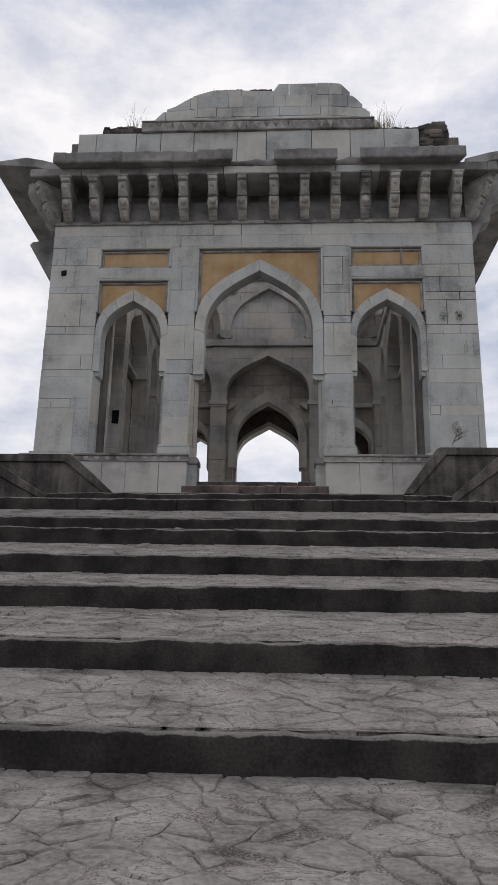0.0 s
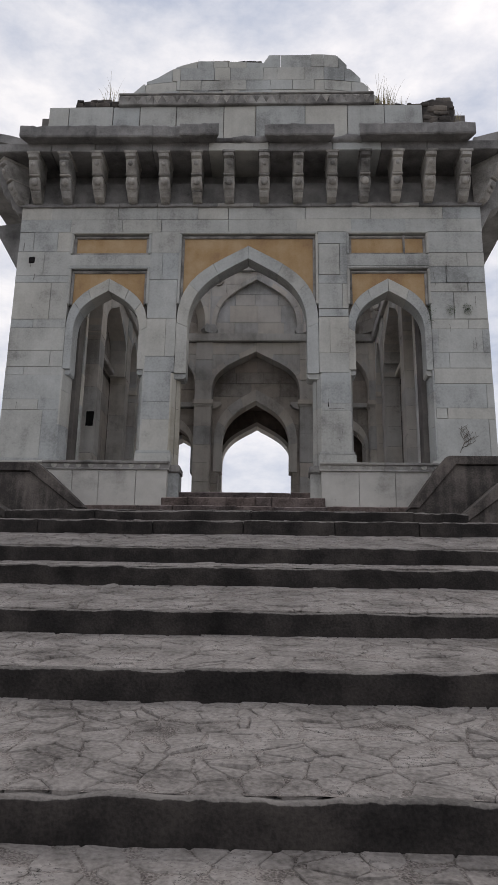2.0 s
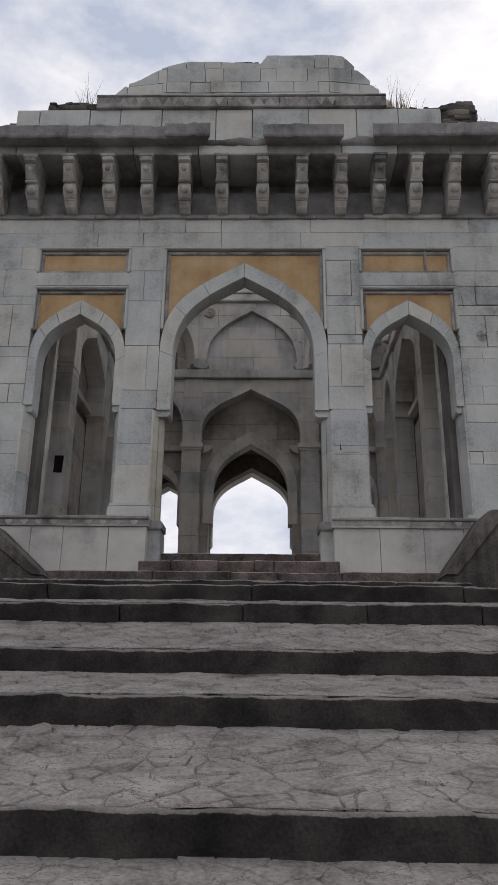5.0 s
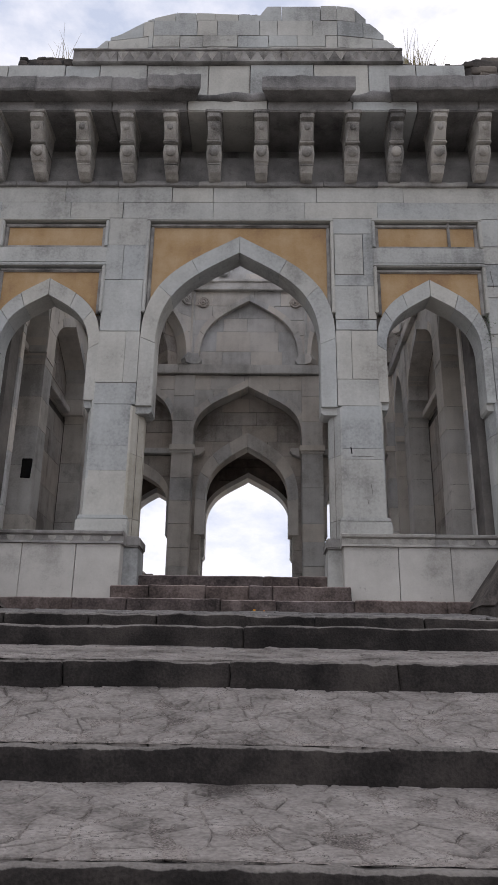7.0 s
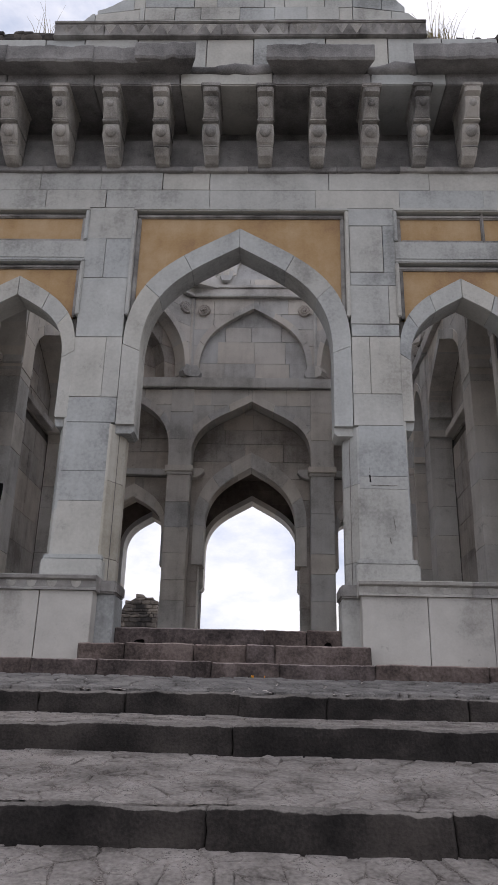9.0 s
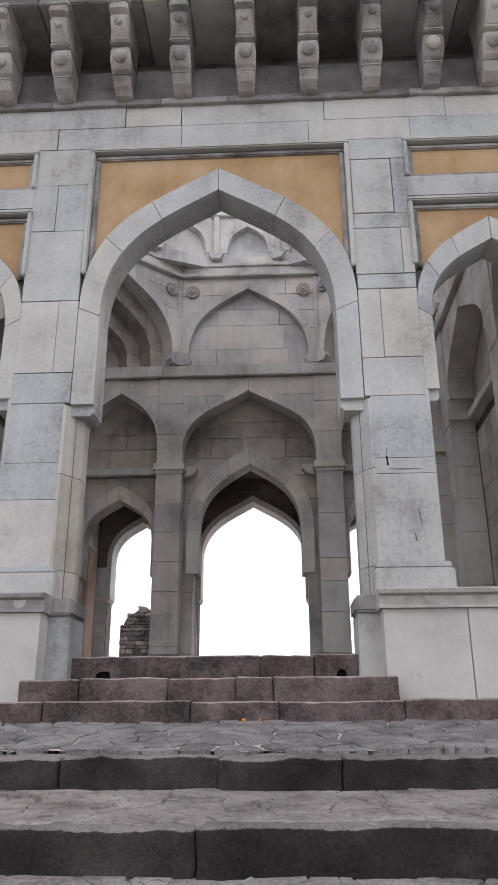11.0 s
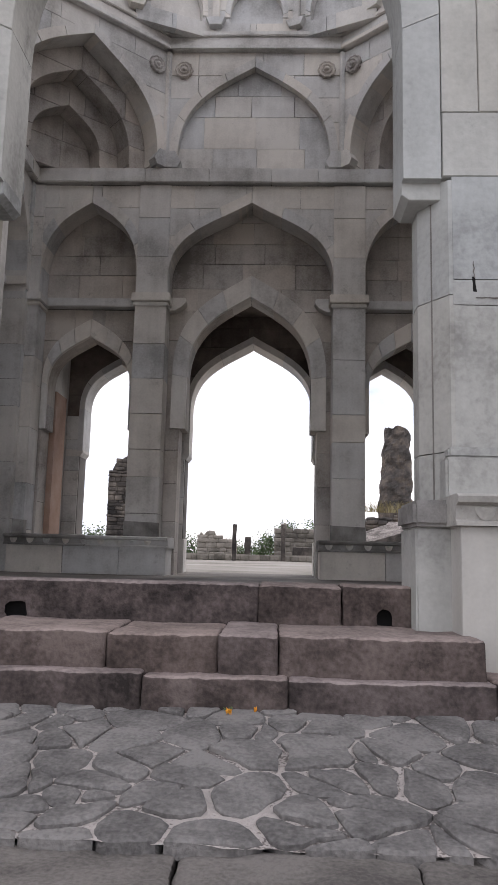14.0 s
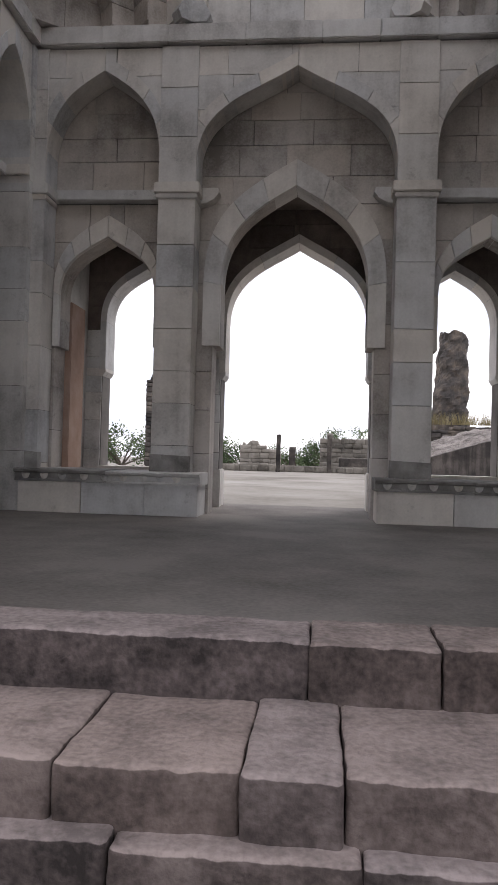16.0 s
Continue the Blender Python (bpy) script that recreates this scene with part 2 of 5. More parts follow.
M_LEAF = stone_mat("foliage", (0.035, 0.055, 0.025), (0.075, 0.11, 0.05), (0.12, 0.16, 0.075), 1.0, 0, 0.2, 0.8, 8, 0.25)
M_PETAL = stone_mat("marigold_petal", (0.40, 0.13, 0.01), (0.60, 0.22, 0.02), (0.75, 0.34, 0.04), 8.0, 0, 0.2, 0.7)
M_BARK = stone_mat("bark", (0.05, 0.04, 0.03), (0.10, 0.085, 0.07), (0.15, 0.13, 0.11), 4.0, 0, 0.6, 0.9)

# ---------------------------------------------------------------- mesh helpers
RNG = random.Random(7)


def mesh_data(name, verts, faces, mat, smooth=False):
    me = bpy.data.meshes.new(name)
    me.from_pydata([tuple(v) for v in verts], [], faces)
    me.validate()
    me.materials.append(mat)
    if smooth:
        me.polygons.foreach_set("use_smooth", [True] * len(me.polygons))
    return me


def thing(name, verts, faces, mat, label="", category="", kind="", group="", smooth=False):
    return tagged(new(name, mesh_data(name, verts, faces, mat, smooth)), label, category, group, kind)


def part(name, geo, mat, parent, label="", kind="", smooth=False):
    ob = new(name, mesh_data(name, geo[0], geo[1], mat, smooth))
    ob.parent = parent
    return tagged(ob, label, "", "", kind)


def join(*geos):
    vs, fs = [], []
    for v, f in geos:
        o = len(vs)
        vs += list(v)
        fs += [[i + o for i in q] for q in f]
    return vs, fs


def moved(geo, m):
    return [m @ Vector(v) for v in geo[0]], geo[1]


def inset(poly, d):
    """Offset a counter-clockwise polygon inward by d."""
    out, n = [], len(poly)
    for i in range(n):
        a, b, c = Vector(poly[i - 1]), Vector(poly[i]), Vector(poly[(i + 1) % n])
        e1, e2 = (b - a), (c - b)
        if e1.length < 1e-6 or e2.length < 1e-6:
            out.append(tuple(b))
            continue
        e1.normalize(), e2.normalize()
        n1, n2 = Vector((-e1.y, e1.x)), Vector((-e2.y, e2.x))
        s = n1 + n2
        k = max(0.35, s.length_squared / 2)
        out.append(tuple(b + s * (d / k) * 0.5 * (1 if k > 0.35 else 1)))
    return out


def area(poly):
    return 0.5 * sum(poly[i - 1][0] * poly[i][1] - poly[i][0] * poly[i - 1][1] for i in range(len(poly)))


def slab(poly, y0, y1, bev=0.0):
    """A polygon in x and z, carried from y0 (front) to y1, with its front edge bevelled."""
    if area(poly) < 0:
        poly = poly[::-1]
    n = len(poly)
    rings = []
    if bev:
        rings.append((inset(poly, bev), y0))
        rings.append((poly, y0 + bev))
    else:
        rings.append((poly, y0))
    rings.append((poly, y1))
    vs = [(x, y, z) for p, y in rings for x, z in p]
    fs = [list(range(n))]
    for r in range(len(rings) - 1):
        for i in range(n):
            j = (i + 1) % n
            fs.append([r * n + i, (r + 1) * n + i, (r + 1) * n + j, r * n + j])
    fs.append([(len(rings) - 1) * n + i for i in range(n)][::-1])
    return vs, fs


def box(x0, x1, y0, y1, z0, z1, bev=0.0):
    if not bev:
        return slab([(x0, z0), (x1, z0), (x1, z1), (x0, z1)], y0, y1)
    bm = bmesh.new()
    bmesh.ops.create_cube(bm, size=1.0, matrix=Matrix.Translation(((x0 + x1) / 2, (y0 + y1) / 2, (z0 + z1) / 2)) @ Matrix.Diagonal((x1 - x0, y1 - y0, z1 - z0, 1)))
    bmesh.ops.bevel(bm, geom=list(bm.edges), offset=bev, segments=2, affect="EDGES")
    bm.verts.index_update()
    r = [v.co.copy() for v in bm.verts], [[v.index for v in f.verts] for f in bm.faces]
    bm.free()
    return r


def rough_block(x0, x1, y0, y1, z0, z1, seed, amp=0.015, cell=0.12, rnd=0.03):
    """A worn stone block: a subdivided box with rounded, uneven edges."""
    rr = min(rnd, (x1 - x0) / 3, (y1 - y0) / 3, (z1 - z0) / 3)
    axes = []
    for a, b in ((x0, x1), (y0, y1), (z0, z1)):
        n = max(1, min(16, int(round((b - a - 2 * rr) / cell))))
        axes.append([a] + [a + rr + (b - a - 2 * rr) * i / n for i in range(n + 1)] + [b])
    nx, ny, nz = (len(c) - 1 for c in axes)
    idx, vs, fs = {}, [], []

    def vert(i, j, k):
        if (i, j, k) in idx:
            return idx[i, j, k]
        p = Vector((axes[0][i], axes[1][j], axes[2][k]))
        c = Vector((min(max(p.x, x0 + rr), x1 - rr), min(max(p.y, y0 + rr), y1 - rr), min(max(p.z, z0 + rr), z1 - rr)))
        d = p - c
        if d.length > rr:
            p = c + d.normalized() * rr
        q = p * 3.1 + Vector((seed * 1.7, seed * 0.9, seed * 0.3))
        p = p + noise.noise_vector(q) * amp + noise.noise_vector(q * 4.3) * amp * 0.6
        idx[i, j, k] = len(vs)
        vs.append(p)
        return idx[i, j, k]

    for i in range(nx):
        for j in range(ny):
            for k in (0, nz):
                f = [vert(i, j, k), vert(i + 1, j, k), vert(i + 1, j + 1, k), vert(i, j + 1, k)]
                fs.append(f if k else f[::-1])
    for i in range(nx):
        for k in range(nz):
            for j in (0, ny):
                f = [vert(i, j, k), vert(i + 1, j, k), vert(i + 1, j, k + 1), vert(i, j, k + 1)]
                fs.append(f[::-1] if j else f)
    for j in range(ny):
        for k in range(nz):
            for i in (0, nx):
                f = [vert(i, j, k), vert(i, j + 1, k), vert(i, j + 1, k + 1), vert(i, j, k + 1)]
                fs.append(f if i else f[::-1])
    return vs, fs


def arch_curve(hw, zs, za, n=18, lift=0.62, flat=0.5, slope=0.60):
    """Half of a pointed arch, from the springing (hw, zs) to the apex (0, za)."""
    r = za - zs
    p = [(hw, zs), (hw, zs + lift * r), (flat * hw, za - flat * hw * slope), (0, za)]
    out = []
    for i in range(n + 1):
        t = i / n
        a, b, c, d = (1 - t) ** 3, 3 * t * (1 - t) ** 2, 3 * t * t * (1 - t), t ** 3
        out.append((a * p[0][0] + b * p[1][0] + c * p[2][0] + d * p[3][0], a * p[0][1] + b * p[1][1] + c * p[2][1] + d * p[3][1]))
    return out


class Arch:
    """An opening with a pointed head: centre, half width above and below the impost, levels."""

    def __init__(self, xc, hw, zs, za, zimp, hw_low, sill):
        self.xc, self.hw, self.zs, self.za, self.zimp, self.hw_low, self.sill = xc, hw, zs, za, zimp, hw_low, sill
        c = arch_curve(hw, zs, za)
        self.zz, self.ww = [q[1] for q in c], [q[0] for q in c]

    def half(self, z):
        if z < self.sill or z >= self.za:
            return 0.0
        if z < self.zimp:
            return self.hw_low
        if z < self.zs:
            return self.hw
        return float(np.interp(z, self.zz, self.ww))

    def levels(self):
        out = [self.sill - 1e-4, self.sill + 1e-4, self.zimp - 1e-4, self.zimp + 1e-4, self.zs]
        return [z for z in out if z > -50] + self.zz[1:-1] + [self.za - 1e-4, self.za + 1e-4]


def wall_pieces(x0, x1, z0, z1, arches):
    """The polygons that a wall with openings falls into, one between each two openings."""
    arches = sorted(arches, key=lambda a: a.xc)
    out = []
    for i in range(len(arches) + 1):
        la, ra = (arches[i - 1] if i else None), (arches[i] if i < len(arches) else None)
        right, left = [], []
        zs = sorted({z0, z1} | ({z for z in ra.levels() if z0 < z < z1} if ra else set()))
        for z in zs:
            right.append((ra.xc - ra.half(z) if ra else x1, z))
        zs = sorted({z0, z1} | ({z for z in la.levels() if z0 < z < z1} if la else set()))
        for z in reversed(zs):
            left.append((la.xc + la.half(z) if la else x0, z))
        poly = right + left
        clean = [p for k, p in enumerate(poly) if (Vector(p) - Vector(poly[k - 1])).length > 1e-5]
        out.append(clean)
    return out


def clipped(x0, x1, z0, z1, arches, gap):
    """A stone's polygon, cut by the openings; None when nothing is left."""
    x0, x1, z0, z1 = x0 + gap, x1 - gap, z0 + gap, z1 - gap
    near = [a for a in arches if a.xc - max(a.hw, a.hw_low) < x1 and a.xc + max(a.hw, a.hw_low) > x0 and a.za > z0 and a.sill < z1]
    if not near:
        return [[(x0, z0), (x1, z0), (x1, z1), (x0, z1)]]
    if len(near) > 1:
        near.sort(key=lambda q: q.xc)
        cut = (near[0].xc + near[1].xc) / 2
        return clipped(x0 - gap, cut, z0 - gap, z1 + gap, near[:1], gap) + clipped(cut, x1 + gap, z0 - gap, z1 + gap, near[1:], gap)
    a = near[0]
    res = []
    zs = sorted({z0, z1} | {z for z in a.levels() if z0 < z < z1} | {z0 + (z1 - z0) * i / 28 for i in range(1, 28)})
    for side in (-1, 1):
        lo, hi = (x0, min(x1, a.xc - gap * 0.5)) if side < 0 else (max(x0, a.xc + gap * 0.5), x1)
        if hi - lo < 0.02:
            continue
        pts = []
        for z in zs:
            w = a.half(z)
            e = a.xc + side * (w + (gap if w else 0))
            e = min(max(e, lo), hi)
            pts.append((e, z))
        # part where something is left
        keep = [(e, z) for e, z in pts if (e - lo if side < 0 else hi - e) > 0.012]
        if len(keep) < 2:
            continue
        far = lo if side < 0 else hi
        poly = keep + [(far, keep[-1][1]), (far, keep[0][1])]
        slim = [p for k, p in enumerate(poly) if not (0 < k < len(keep) - 1 and abs(poly[k][0] - poly[k - 1][0]) < 1e-6 and abs(poly[k + 1][0] - poly[k][0]) < 1e-6)]
        clean = [p for k, p in enumerate(slim) if (Vector(p) - Vector(slim[k - 1])).length > 2e-3]
        if len(clean) >= 3 and abs(area(clean)) > 0.002:
            res.append(clean if area(clean) > 0 else clean[::-1])
    return res


def courses(x0, x1, z0, z1, rng, hmin=0.34, hmax=0.62, lmin=0.5, lmax=1.3):
    """Stones of uneven ashlar courses as rectangles."""
    out, z = [], z0
    while z < z1 - 0.02:
        h = rng.uniform(hmin, hmax)
        if z + h > z1 - hmin * 0.6:
            h = z1 - z
        x = x0
        first = True
        while x < x1 - 0.01:
            w = rng.uniform(lmin, lmax) * (rng.uniform(0.5, 1.0) if first else 1.0)
            first = False
            if x + w > x1 - lmin * 0.6:
                w = x1 - x
            out.append((x, x + w, z, z + h))
            x += w
        z += h
    return out


def joint(rng):
    """Half the width of a joint: most are hairlines, some are washed out."""
    return rng.choice((0.001, 0.0015, 0.002, 0.003, 0.006))


def ring_stones(arch, hw_out, zs_out, za_out, n=4, gap=0.004):
    """Voussoirs between an arch and a larger outline: polygons, left and right."""
    inner = [(arch.hw, arch.zimp)] + arch_curve(arch.hw, arch.zs, arch.za, 20)
    outer = [(hw_out, arch.zimp)] + arch_curve(hw_out, zs_out, za_out, 20)
    cuts = [round(i * 20 / n) + 1 for i in range(n + 1)]
    cuts = [0] + cuts
    res = []
    for a, b in zip(cuts, cuts[1:]):
        poly = inner[a:b + 1] + outer[a:b + 1][::-1]
        poly = [p for k, p in enumerate(poly) if (Vector(p) - Vector(poly[k - 1])).length > 2e-3]
        for s in (1, -1):
            q = [(arch.xc + s * x, z) for x, z in poly]
            if area(q) < 0:
                q = q[::-1]
            res.append(inset(q, gap))
    return res


def put_stones(parent, polys, y0, y1, mat, rng, m=None, bev=0.006, name="stone", proud=0.004):
    for p in polys:
        d = rng.uniform(-proud, proud)
        geo = slab(p, y0 + d, y1, bev * rng.choice((0.2, 0.3, 0.5, 0.9, 1.8)))
        if m is not None:
            geo = moved(geo, m)
        part(name, geo, mat, parent)


def trim(x0, x1, y0, y1, z0, z1):
    return box(x0, x1, y0, y1, z0, z1, min(0.012, (y1 - y0) / 3, (z1 - z0) / 3, (x1 - x0) / 3))


# ---------------------------------------------------------------- ground
EDGES = [(-14.75, -3.92), (-13.4, -3.57), (-11.92, -3.23), (-10.69, -2.85), (-9.3, -2.42), (-8.09, -2.03), (-6.81, -1.57), (-5.66, -1.24), (-4.53, -0.76), (-3.28, -0.42), (-2.11, -0.2)]


def ground_height(x, y):
    if y < -16.5:
        h = -4.45
    elif y < -1.0:
        h = float(np.interp(y, [-16.5] + [e[0] for e in EDGES], [-4.45] + [e[1] - 0.42 for e in EDGES]))
    else:
        h = float(np.interp(y, [-1.0, 1.0, 9.0, 12.0, 32.0, 40.0, 120.0], [-0.6, 0.2, 0.25, 0.36, 0.45, -0.2, -6.0]))
    if abs(x) > 6.5 and y < 10:
        h -= min(2.2, (abs(x) - 6.5) * 0.5)
    return h


def build_ground():
    def axis(lim, fine, step):
        a = list(np.arange(-fine, fine + 0.01, step))
        g = []
        d = fine
        while d < lim:
            d *= 1.35
            g.append(d)
        return [-v for v in reversed(g)] + [float(v) for v in a] + g
    xs, ys = axis(900, 24, 1.0), [v + 10 for v in axis(900, 30, 0.8)]
    vs = [(x, y, ground_height(x, y) + 0.05 * noise.noise(Vector((x * 0.5, y * 0.5, 0)))) for y in ys for x in xs]
    nx = len(xs)
    fs = [[j * nx + i, j * nx + i + 1, (j + 1) * nx + i + 1, (j + 1) * nx + i] for j in range(len(ys) - 1) for i in range(nx - 1)]
    thing("ground", vs, fs, M_GROUND, "dusty pale earth and gravel ground", "ground", "structure", smooth=True)


build_ground()

# ---------------------------------------------------------------- stairs
RISER = 0.165
HALF = [6.5, 6.5, 6.5, 6.5, 6.5, 6.0, 5.6, 4.8, 4.0, 3.3, 2.95]


def cells(x0, x1, y0, y1, sx, sy, rng, jit=0.42, drop=0.16):
    """Irregular flagstones: the Voronoi cells of jittered seeds, cut to a rectangle."""
    nx, ny = max(1, round((x1 - x0) / sx)), max(1, round((y1 - y0) / sy))
    dx, dy = (x1 - x0) / nx, (y1 - y0) / ny
    seeds = {}
    for j in range(-1, ny + 1):
        for i in range(-1, nx + 1):
            if rng.random() < drop:
                continue
            seeds[i, j] = Vector((x0 + (i + 0.5 + (0.5 if j % 2 else 0) + rng.uniform(-jit, jit)) * dx, y0 + (j + 0.5 + rng.uniform(-jit, jit)) * dy))
    out = []
    for (i, j), s in seeds.items():
        poly = [Vector(p) for p in ((x0, y0), (x1, y0), (x1, y1), (x0, y1))]
        for dj in (-3, -2, -1, 0, 1, 2, 3):
            for di in (-3, -2, -1, 0, 1, 2, 3):
                o = seeds.get((i + di, j + dj))
                if o is None or o is s or not poly:
                    continue
                mid, nrm = (s + o) / 2, (o - s)
                new_poly = []
                for k in range(len(poly)):
                    a, b = poly[k - 1], poly[k]
                    da, db = (a - mid).dot(nrm), (b - mid).dot(nrm)
                    if (da <= 0) != (db <= 0):
                        new_poly.append(a + (b - a) * (da / (da - db)))
                    if db <= 0:
                        new_poly.append(b)
                poly = new_poly
        poly = [tuple(p) for k, p in enumerate(poly) if (p - poly[k - 1]).length > 0.012] if poly else []
        if len(poly) >= 3 and area(poly) > 0.006:
            out.append(poly)
    return out


def split_cell(poly, rng):
    """Breaks some flags in two along a slanting line."""
    if area(poly) < 0.022 or rng.random() > 0.4:
        return [poly]
    c = sum((Vector(p) for p in poly), Vector((0, 0))) / len(poly)
    a = rng.uniform(0, math.pi)
    nrm = Vector((math.cos(a), math.sin(a)))
    c = c + nrm * rng.uniform(-0.03, 0.03)
    out = []
    for sg in (1, -1):
        new_poly = []
        for k in range(len(poly)):
            p, q = Vector(poly[k - 1]), Vector(poly[k])
            dp, dq = (p - c).dot(nrm) * sg, (q - c).dot(nrm) * sg
            if (dp <= 0) != (dq <= 0):
                new_poly.append(tuple(p + (q - p) * (dp / (dp - dq))))
            if dq <= 0:
                new_poly.append(tuple(q))
        if len(new_poly) >= 3 and area(new_poly) > 0.003:
            out.append(new_poly)
    return out


def flag(poly, height, rng, gap, thick=0.05, tilt=0.02, lift=0.012, soft=False, rim=(0.014, 0.010)):
    """One flagstone: an uneven slab whose top follows height(x, y)."""
    q = [Vector(p) for p in inset(poly, gap * rng.uniform(0.5, 1.6))]
    if area([tuple(p) for p in q]) < 0.003:
        return None
    if soft:
        r = []
        for k in range(len(q)):
            a, b = q[k], q[(k + 1) % len(q)]
            r += [a.lerp(b, 0.2), a.lerp(b, 0.8)]
        q = r
    n = len(q)
    pts = []
    for k in range(n):
        a, b = q[k], q[(k + 1) % n]
        pts.append(a)
        m = int((b - a).length / 0.055)
        d = (b - a).normalized()
        for i in range(1, m):
            pts.append(a.lerp(b, i / m) + Vector((d.y, -d.x)) * rng.uniform(-0.014, 0.008))
    m = len(pts)
    c = sum(pts, Vector((0, 0))) / m
    tx, ty, up = rng.uniform(-tilt, tilt), rng.uniform(-tilt, tilt), rng.uniform(-lift, lift)

    def z(p):
        return height(p.x, p.y) + up + (p.x - c.x) * tx + (p.y - c.y) * ty + 0.004 * noise.noise(Vector((p.x * 14, p.y * 14, 0)))
    vs = []
    for p in pts:
        i = p + (c - p) * min(0.35, rim[0] / max(0.02, (c - p).length))
        vs.append((i.x, i.y, z(i)))
    for p in pts:
        vs.append((p.x, p.y, z(p) - rim[1]))
    for p in pts:
        vs.append((p.x, p.y, z(p) - thick))
    fs = [list(range(m))]
    for r in range(2):
        for k in range(m):
            j = (k + 1) % m
            fs.append([r * m + k, (r + 1) * m + k, (r + 1) * m + j, r * m + j])
    return vs, fs


def build_stairs():
    rng = random.Random(11)
    for k, (y, z) in enumerate(EDGES):
        last = k == len(EDGES) - 1
        hw = HALF[k]
        y1 = EDGES[k + 1][0] + 0.05 if not last else -0.62
        z1 = EDGES[k + 1][1] - RISER if not last else 0.0

        def top(x, yy, y=y, z=z, y1=y1, z1=z1):
            f = (yy - y) / (y1 - y)
            return z + (z1 - z) * min(max(f, 0), 1) + 0.012 * noise.noise(Vector((x * 1.3, yy * 1.3, 3)))
        step = tagged(new("stone_step", None), "broad worn dark stone step with flagged tread" if not last else "top step landing of slate flags in pale mortar", "step", "steps of the stairway", "structure")
        step.empty_display_size = 0.1
        # bed of mortar and earth
        nx, ny, ya = 240, 30, y + (0.31 if last else 0.05)
        vs, fs = [], []
        for j in range(ny + 1):
            for i in range(nx + 1):
                x, yy = -hw + 2 * hw * i / nx, ya + (y1 - ya) * j / ny
                vs.append((x, yy, top(x, yy) - (0.017 if last else 0.006) + 0.007 * noise.noise(Vector((x * 8, yy * 8, 1))) + 0.006 * noise.noise(Vector((x * 23, yy * 23, 4)))))
        for j in range(ny):
            for i in range(nx):
                a = j * (nx + 1) + i
                fs.append([a, a + 1, a + nx + 2, a + nx + 1])
        part("mortar_bed", (vs, fs), M_MORTAR if last else M_GRIT, step, "pale gritty mortar" if last else "earth and grit", smooth=True)
        # riser stones
        seed = rng.uniform(0, 50)
        x = -hw
        while x < hw - 0.05:
            w = rng.uniform(0.6, 1.15) if last else rng.uniform(1.0, 2.4)
            if x + w > hw - 0.4:
                w = hw - x
            hgt = RISER + 0.09
            ov = 0.04 if k < 8 else -0.001
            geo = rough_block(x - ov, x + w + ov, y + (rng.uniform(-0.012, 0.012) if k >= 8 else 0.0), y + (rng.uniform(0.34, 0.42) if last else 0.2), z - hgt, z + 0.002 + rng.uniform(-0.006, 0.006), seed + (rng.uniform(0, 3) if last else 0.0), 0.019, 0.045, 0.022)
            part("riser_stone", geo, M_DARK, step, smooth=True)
            x += w
        # flags of the tread
        if last:
            polys = cells(-hw + 0.05, hw - 0.05, y + 0.30, y1, 0.25, 0.165, rng, 0.52, 0.14)
            for p in [h for q in polys for h in split_cell(q, rng)]:
                g = flag(p, top, rng, rng.choice((0.003, 0.006, 0.010, 0.014, 0.022)), 0.06, 0.04, 0.007, rng.random() < 0.8, (0.016, 0.008))
                if g:
                    part("flagstone", g, M_SLATE, step)
        else:
            lim = min(hw, 4.3)
            polys = cells(-lim + 0.02, lim - 0.02, y + 0.05, y1 - 0.02, 0.25, 0.10, rng, 0.55, 0.26)
            for p in [h for q in polys for h in split_cell(q, rng)]:
                back = sum(q[1] for q in p) / len(p) > y1 - 0.14
                raised = rng.random() < 0.3 and not back and sum(v[1] for v in p) / len(p) > y + 0.16
                g = flag(p, top, rng, rng.choice((0.002, 0.004, 0.007, 0.013)), 0.045, 0.08 if raised else 0.025, 0.010 if raised else 0.003, rng.random() < 0.7, (0.006, 0.010) if raised else (0.007, 0.005))
                if g:
                    part("flagstone", g, M_TREAD, step)


build_stairs()


def build_cheek(side, y0, y1, zt, xt, xtoe, ztoe, xo, label):
    """A low wing wall beside the stairs, with a sloping inner end and a rounded coping."""
    t = tagged(new("stair_cheek_wall", None), label, "wall", "wing walls of the stairs")
    body = [(xtoe, ztoe - 0.8), (xo, ztoe - 1.6), (xo, zt - 0.16), (xt + 0.06, zt - 0.16), (xtoe, ztoe)]
    cop = [(xtoe - 0.02, ztoe - 0.02), (xtoe + 0.16, ztoe - 0.02), (xt + 0.12, zt - 0.16), (xo + 0.03, zt - 0.16), (xo + 0.03, zt - 0.02), (xo, zt), (xt + 0.02, zt), (xt - 0.05, zt - 0.03)]
    for nm, pl, a, b, bv in (("wall_body", body, y0, y1, 0.02), ("coping", cop, y0 - 0.05, y1, 0.025)):
        q = [(side * x, z) for x, z in pl]
        part(nm, slab(q, a, b, bv), M_CHEEK, t)


build_cheek(1, -1.1, -0.36, 0.97, 3.57, 2.87, 0.06, 5.6, "dark stained plaster wing wall beside top step")
build_cheek(-1, -1.1, -0.36, 0.80, 3.61, 2.70, 0.01, 5.6, "dark stained plaster wing wall beside top step")
build_cheek(1, -2.55, -1.12, 0.42, 4.28, 3.28, -0.42, 6.0, "black streaked sloping wing wall of stairs")
build_cheek(-1, -2.55, -1.12, 0.30, 4.55, 3.23, -0.51, 6.0, "black streaked sloping wing wall of stairs")
